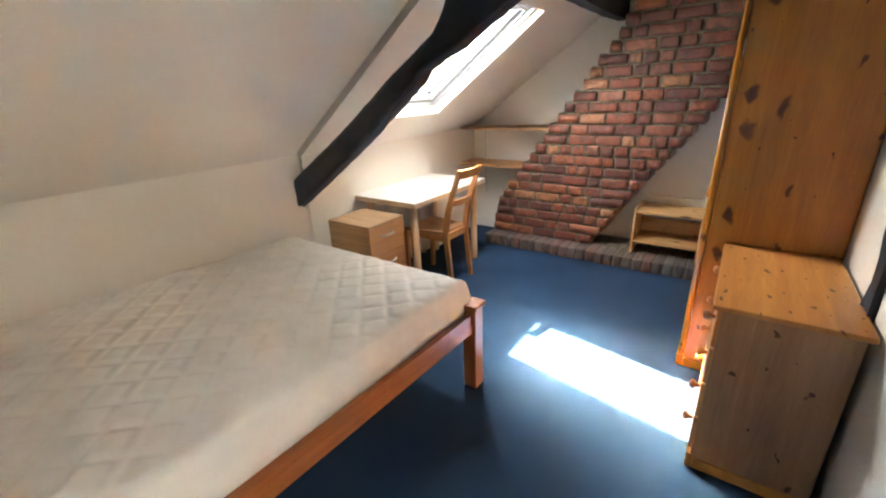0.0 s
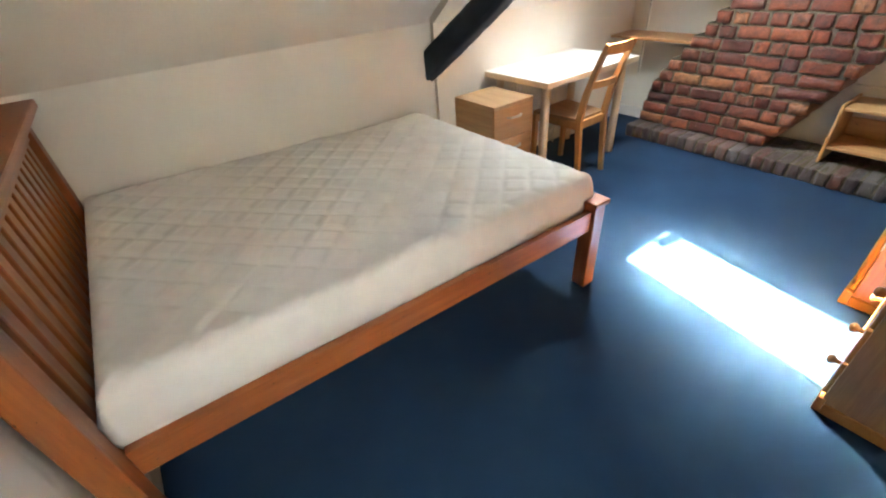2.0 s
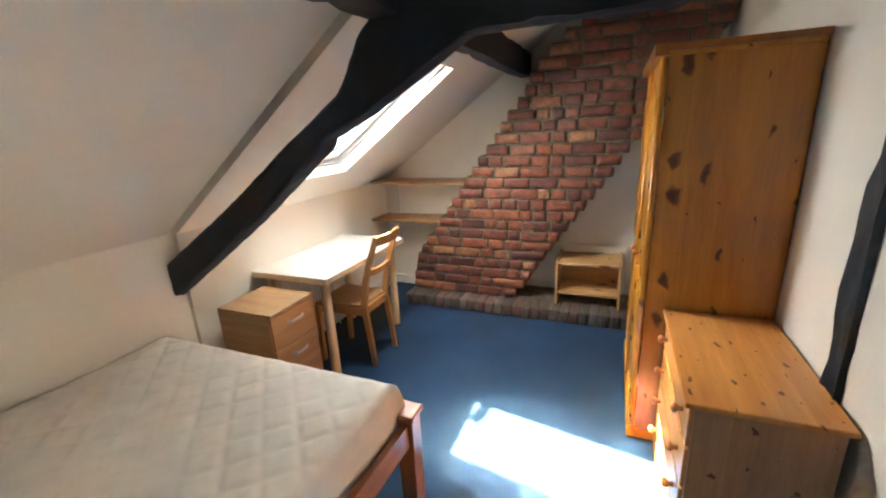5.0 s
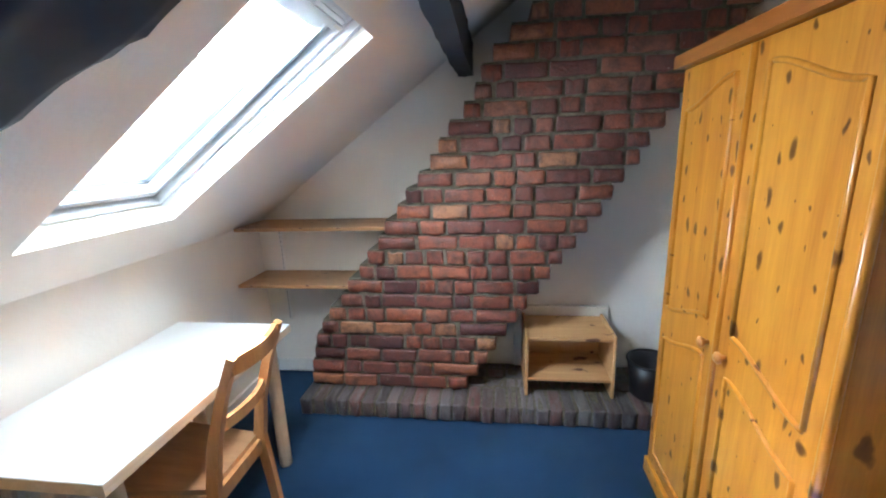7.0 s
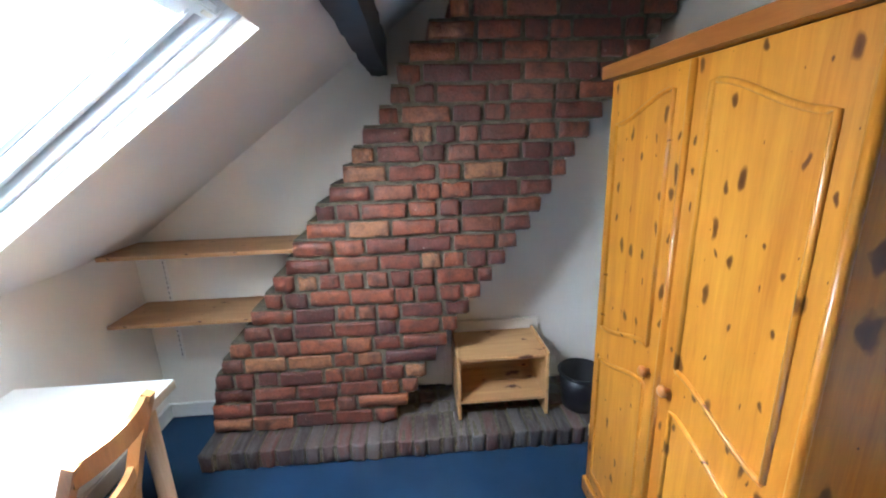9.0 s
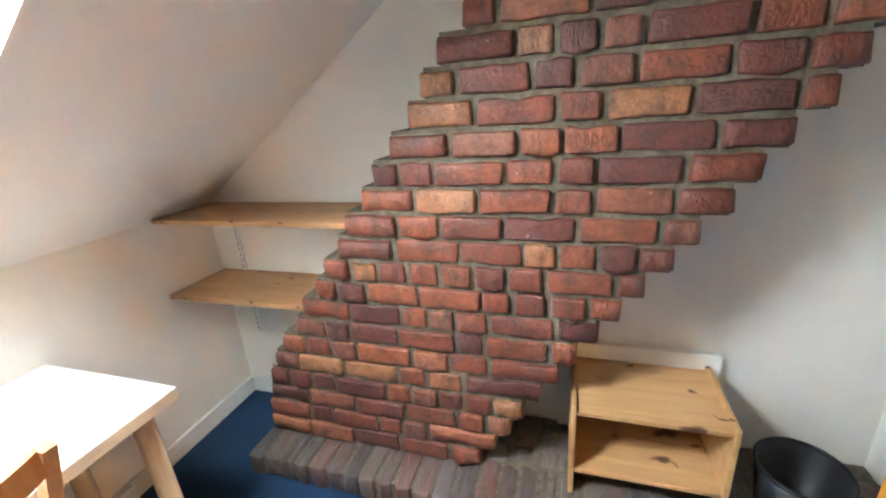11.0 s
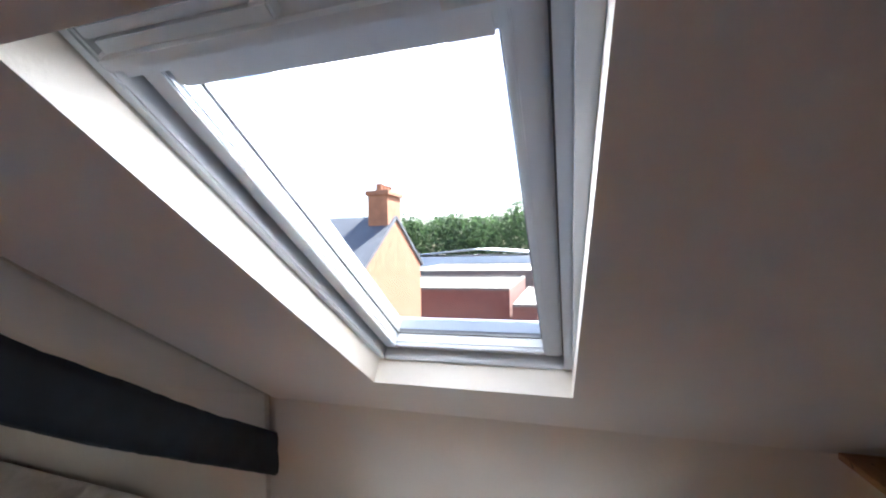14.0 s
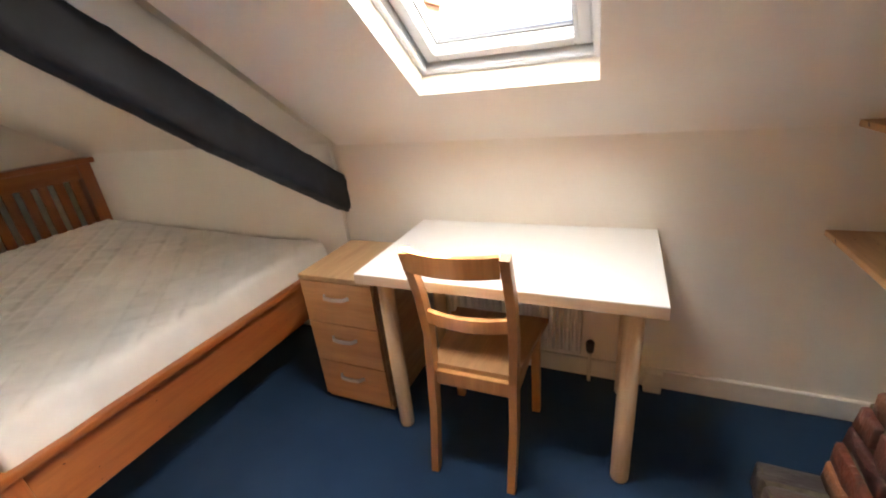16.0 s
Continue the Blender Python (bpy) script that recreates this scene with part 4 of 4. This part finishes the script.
for sx in (1, -1):
    bm = bmesh.new()
    sweep_rect(bm, [(-13.8, -8.05, 2.86), (-13.8 + sx * 2.75, -8.05, 1.04)], 11.2, 0.12, (0, 1, 0))
    part("roof", bm, M_SLATE, gh, "dark slate roof slope")
for y0, h in ((-3.3, 3.85), (-9.2, 4.0)):
    st = part("chimney", B(-14.4, -13.2, y0, y0 + 0.75, 1.5, h - 0.25, 0.01), M_FAR_BRICK, gh)
    part("chimney_cap", B(-14.48, -13.12, y0 - 0.07, y0 + 0.82, h - 0.25, h - 0.08, 0.02), M_FAR_BRICK, st)
    for k in range(4):
        part("chimney_pot", lathe(bmesh.new(), [(0.13, 0), (0.11, 0.2), (0.13, 0.24)], (-14.22 + 0.28 * k, y0 + 0.37, h - 0.08), 10), M_FAR_BRICK, st)
rl = part("skylight", B(-0.4, 0.4, -0.5, 0.5, 0, 0.06), M_WHITE_ROOF, gh)
rl.matrix_basis = pose(2.2 - 0.6, 2.2, 8.05, 0, 33.5, 0) @ Matrix.Translation(BASE[gh.name])


def yard_building(x0, x1, y0, y1, z, wall, roof, label, parapet=0.15):
    t = thing("yard_building", ((x0 + x1) / 2, (y0 + y1) / 2, -6.0), label, "building")
    part("wall", B(x0, x1, y0, y1, -6.0, z), wall, t)
    part("roof", B(x0 + 0.25, x1 - 0.25, y0 + 0.25, y1 - 0.25, z, z + 0.06), roof, t)
    for q in ((x0, x0 + 0.25, y0, y1), (x1 - 0.25, x1, y0, y1), (x0 + 0.25, x1 - 0.25, y0, y0 + 0.25), (x0 + 0.25, x1 - 0.25, y1 - 0.25, y1)):
        part("parapet", B(*q, z, z + parapet, 0.02), M_ROOFS, t)
    return t


yard_building(-34, -24, -9, 0.2, -0.85, M_FAR_RED, M_ROOFS, "low red brick outbuilding with felt roof")
yard_building(-32, -22, 0.6, 14, -1.5, M_FAR_RED, M_ROOFS, "low brick workshop with grey flat roof")
yard_building(-52, -36, -12, 16, -0.5, M_ROOFS, M_ROOFS, "long flat grey roofed building")
wb = thing("white_shed", (-60, -6, -6), "white sheet metal industrial shed", "building")
part("wall", B(-68, -54, -20, 3.5, -6, 0.5), M_WHITE_ROOF, wb)
bm = bmesh.new()
for sy in (-1, 1):
    sweep_rect(bm, [(-61, -8.25, 1.5), (-61, -8.25 + sy * 12, 0.5)], 14.4, 0.15, (1, 0, 0))
part("roof", bm, M_WHITE_ROOF, wb)
fence = thing("railing", (-54, 8, -0.3), "thin grey metal railing on the roofs", "railing")
for z in (0.3, 0.7):
    part("rail", tube(bmesh.new(), [(-51.8, 2, z), (-51.8, 16, z)], 0.05, 6), M_STEEL, fence)
for k in range(8):
    part("post", tube(bmesh.new(), [(-51.8, 2 + 2 * k, -0.5), (-51.8, 2 + 2 * k, 0.8)], 0.05, 6), M_STEEL, fence)
lamp = thing("street_lamp", (-35, 1.0, -6.0), "thin grey steel street lamp post", "street lamp")
part("pole", tube(bmesh.new(), [(-35, 1.0, -6.0), (-35, 1.0, 0.15)], 0.06, 8, 0.035), M_STEEL, lamp)
part("lamp_head", B(-35.1, -34.9, 0.5, 1.05, 0.13, 0.22, 0.03), M_STEEL, lamp)


def far_woods():
    """Wooded slope: trunks and crowns of many small leaf clumps, rising to one side."""
    rr = random.Random(5)
    verts, faces = [], []
    for k in range(300):
        y = rr.uniform(-90, 60)
        x = -92 - rr.uniform(0, 26)
        topz = 9.6 + 6.0 * max(0.0, min(1.0, (y + 16) / 26)) + rr.uniform(-1.6, 1.3) + (-92 - x) * -0.05
        r = rr.uniform(2.2, 4.2)
        for j in range(300):
            a, e = rr.uniform(0, 2 * math.pi), rr.uniform(-1, 1)
            q = r * rr.uniform(0.6, 1.05)
            s = math.sqrt(max(0, 1 - e * e))
            c = Vector((x + q * s * math.cos(a), y + q * s * math.sin(a) * 1.1, topz - r + q * e * 1.15 - (rr.uniform(0, 11) if j % 2 == 0 else 0)))
            u = Vector((rr.uniform(-1, 1), rr.uniform(-1, 1), rr.uniform(-1, 1))).normalized() * rr.uniform(0.18, 0.45)
            v = u.cross(Vector((rr.uniform(-1, 1), rr.uniform(-1, 1), rr.uniform(-1, 1)))).normalized() * rr.uniform(0.18, 0.45)
            n0 = len(verts)
            verts.extend((c - u, c + v * 0.8, c + u, c - v))
            faces.append((n0, n0 + 1, n0 + 2, n0 + 3))
    me = bpy.data.meshes.new("far_woods")
    me.from_pydata([tuple(v) for v in verts], [], faces)
    me.materials.append(M_LEAF)
    tagged(new("far_woods", me), "green wooded hillside in the distance", "trees", "", "stuff")


far_woods()
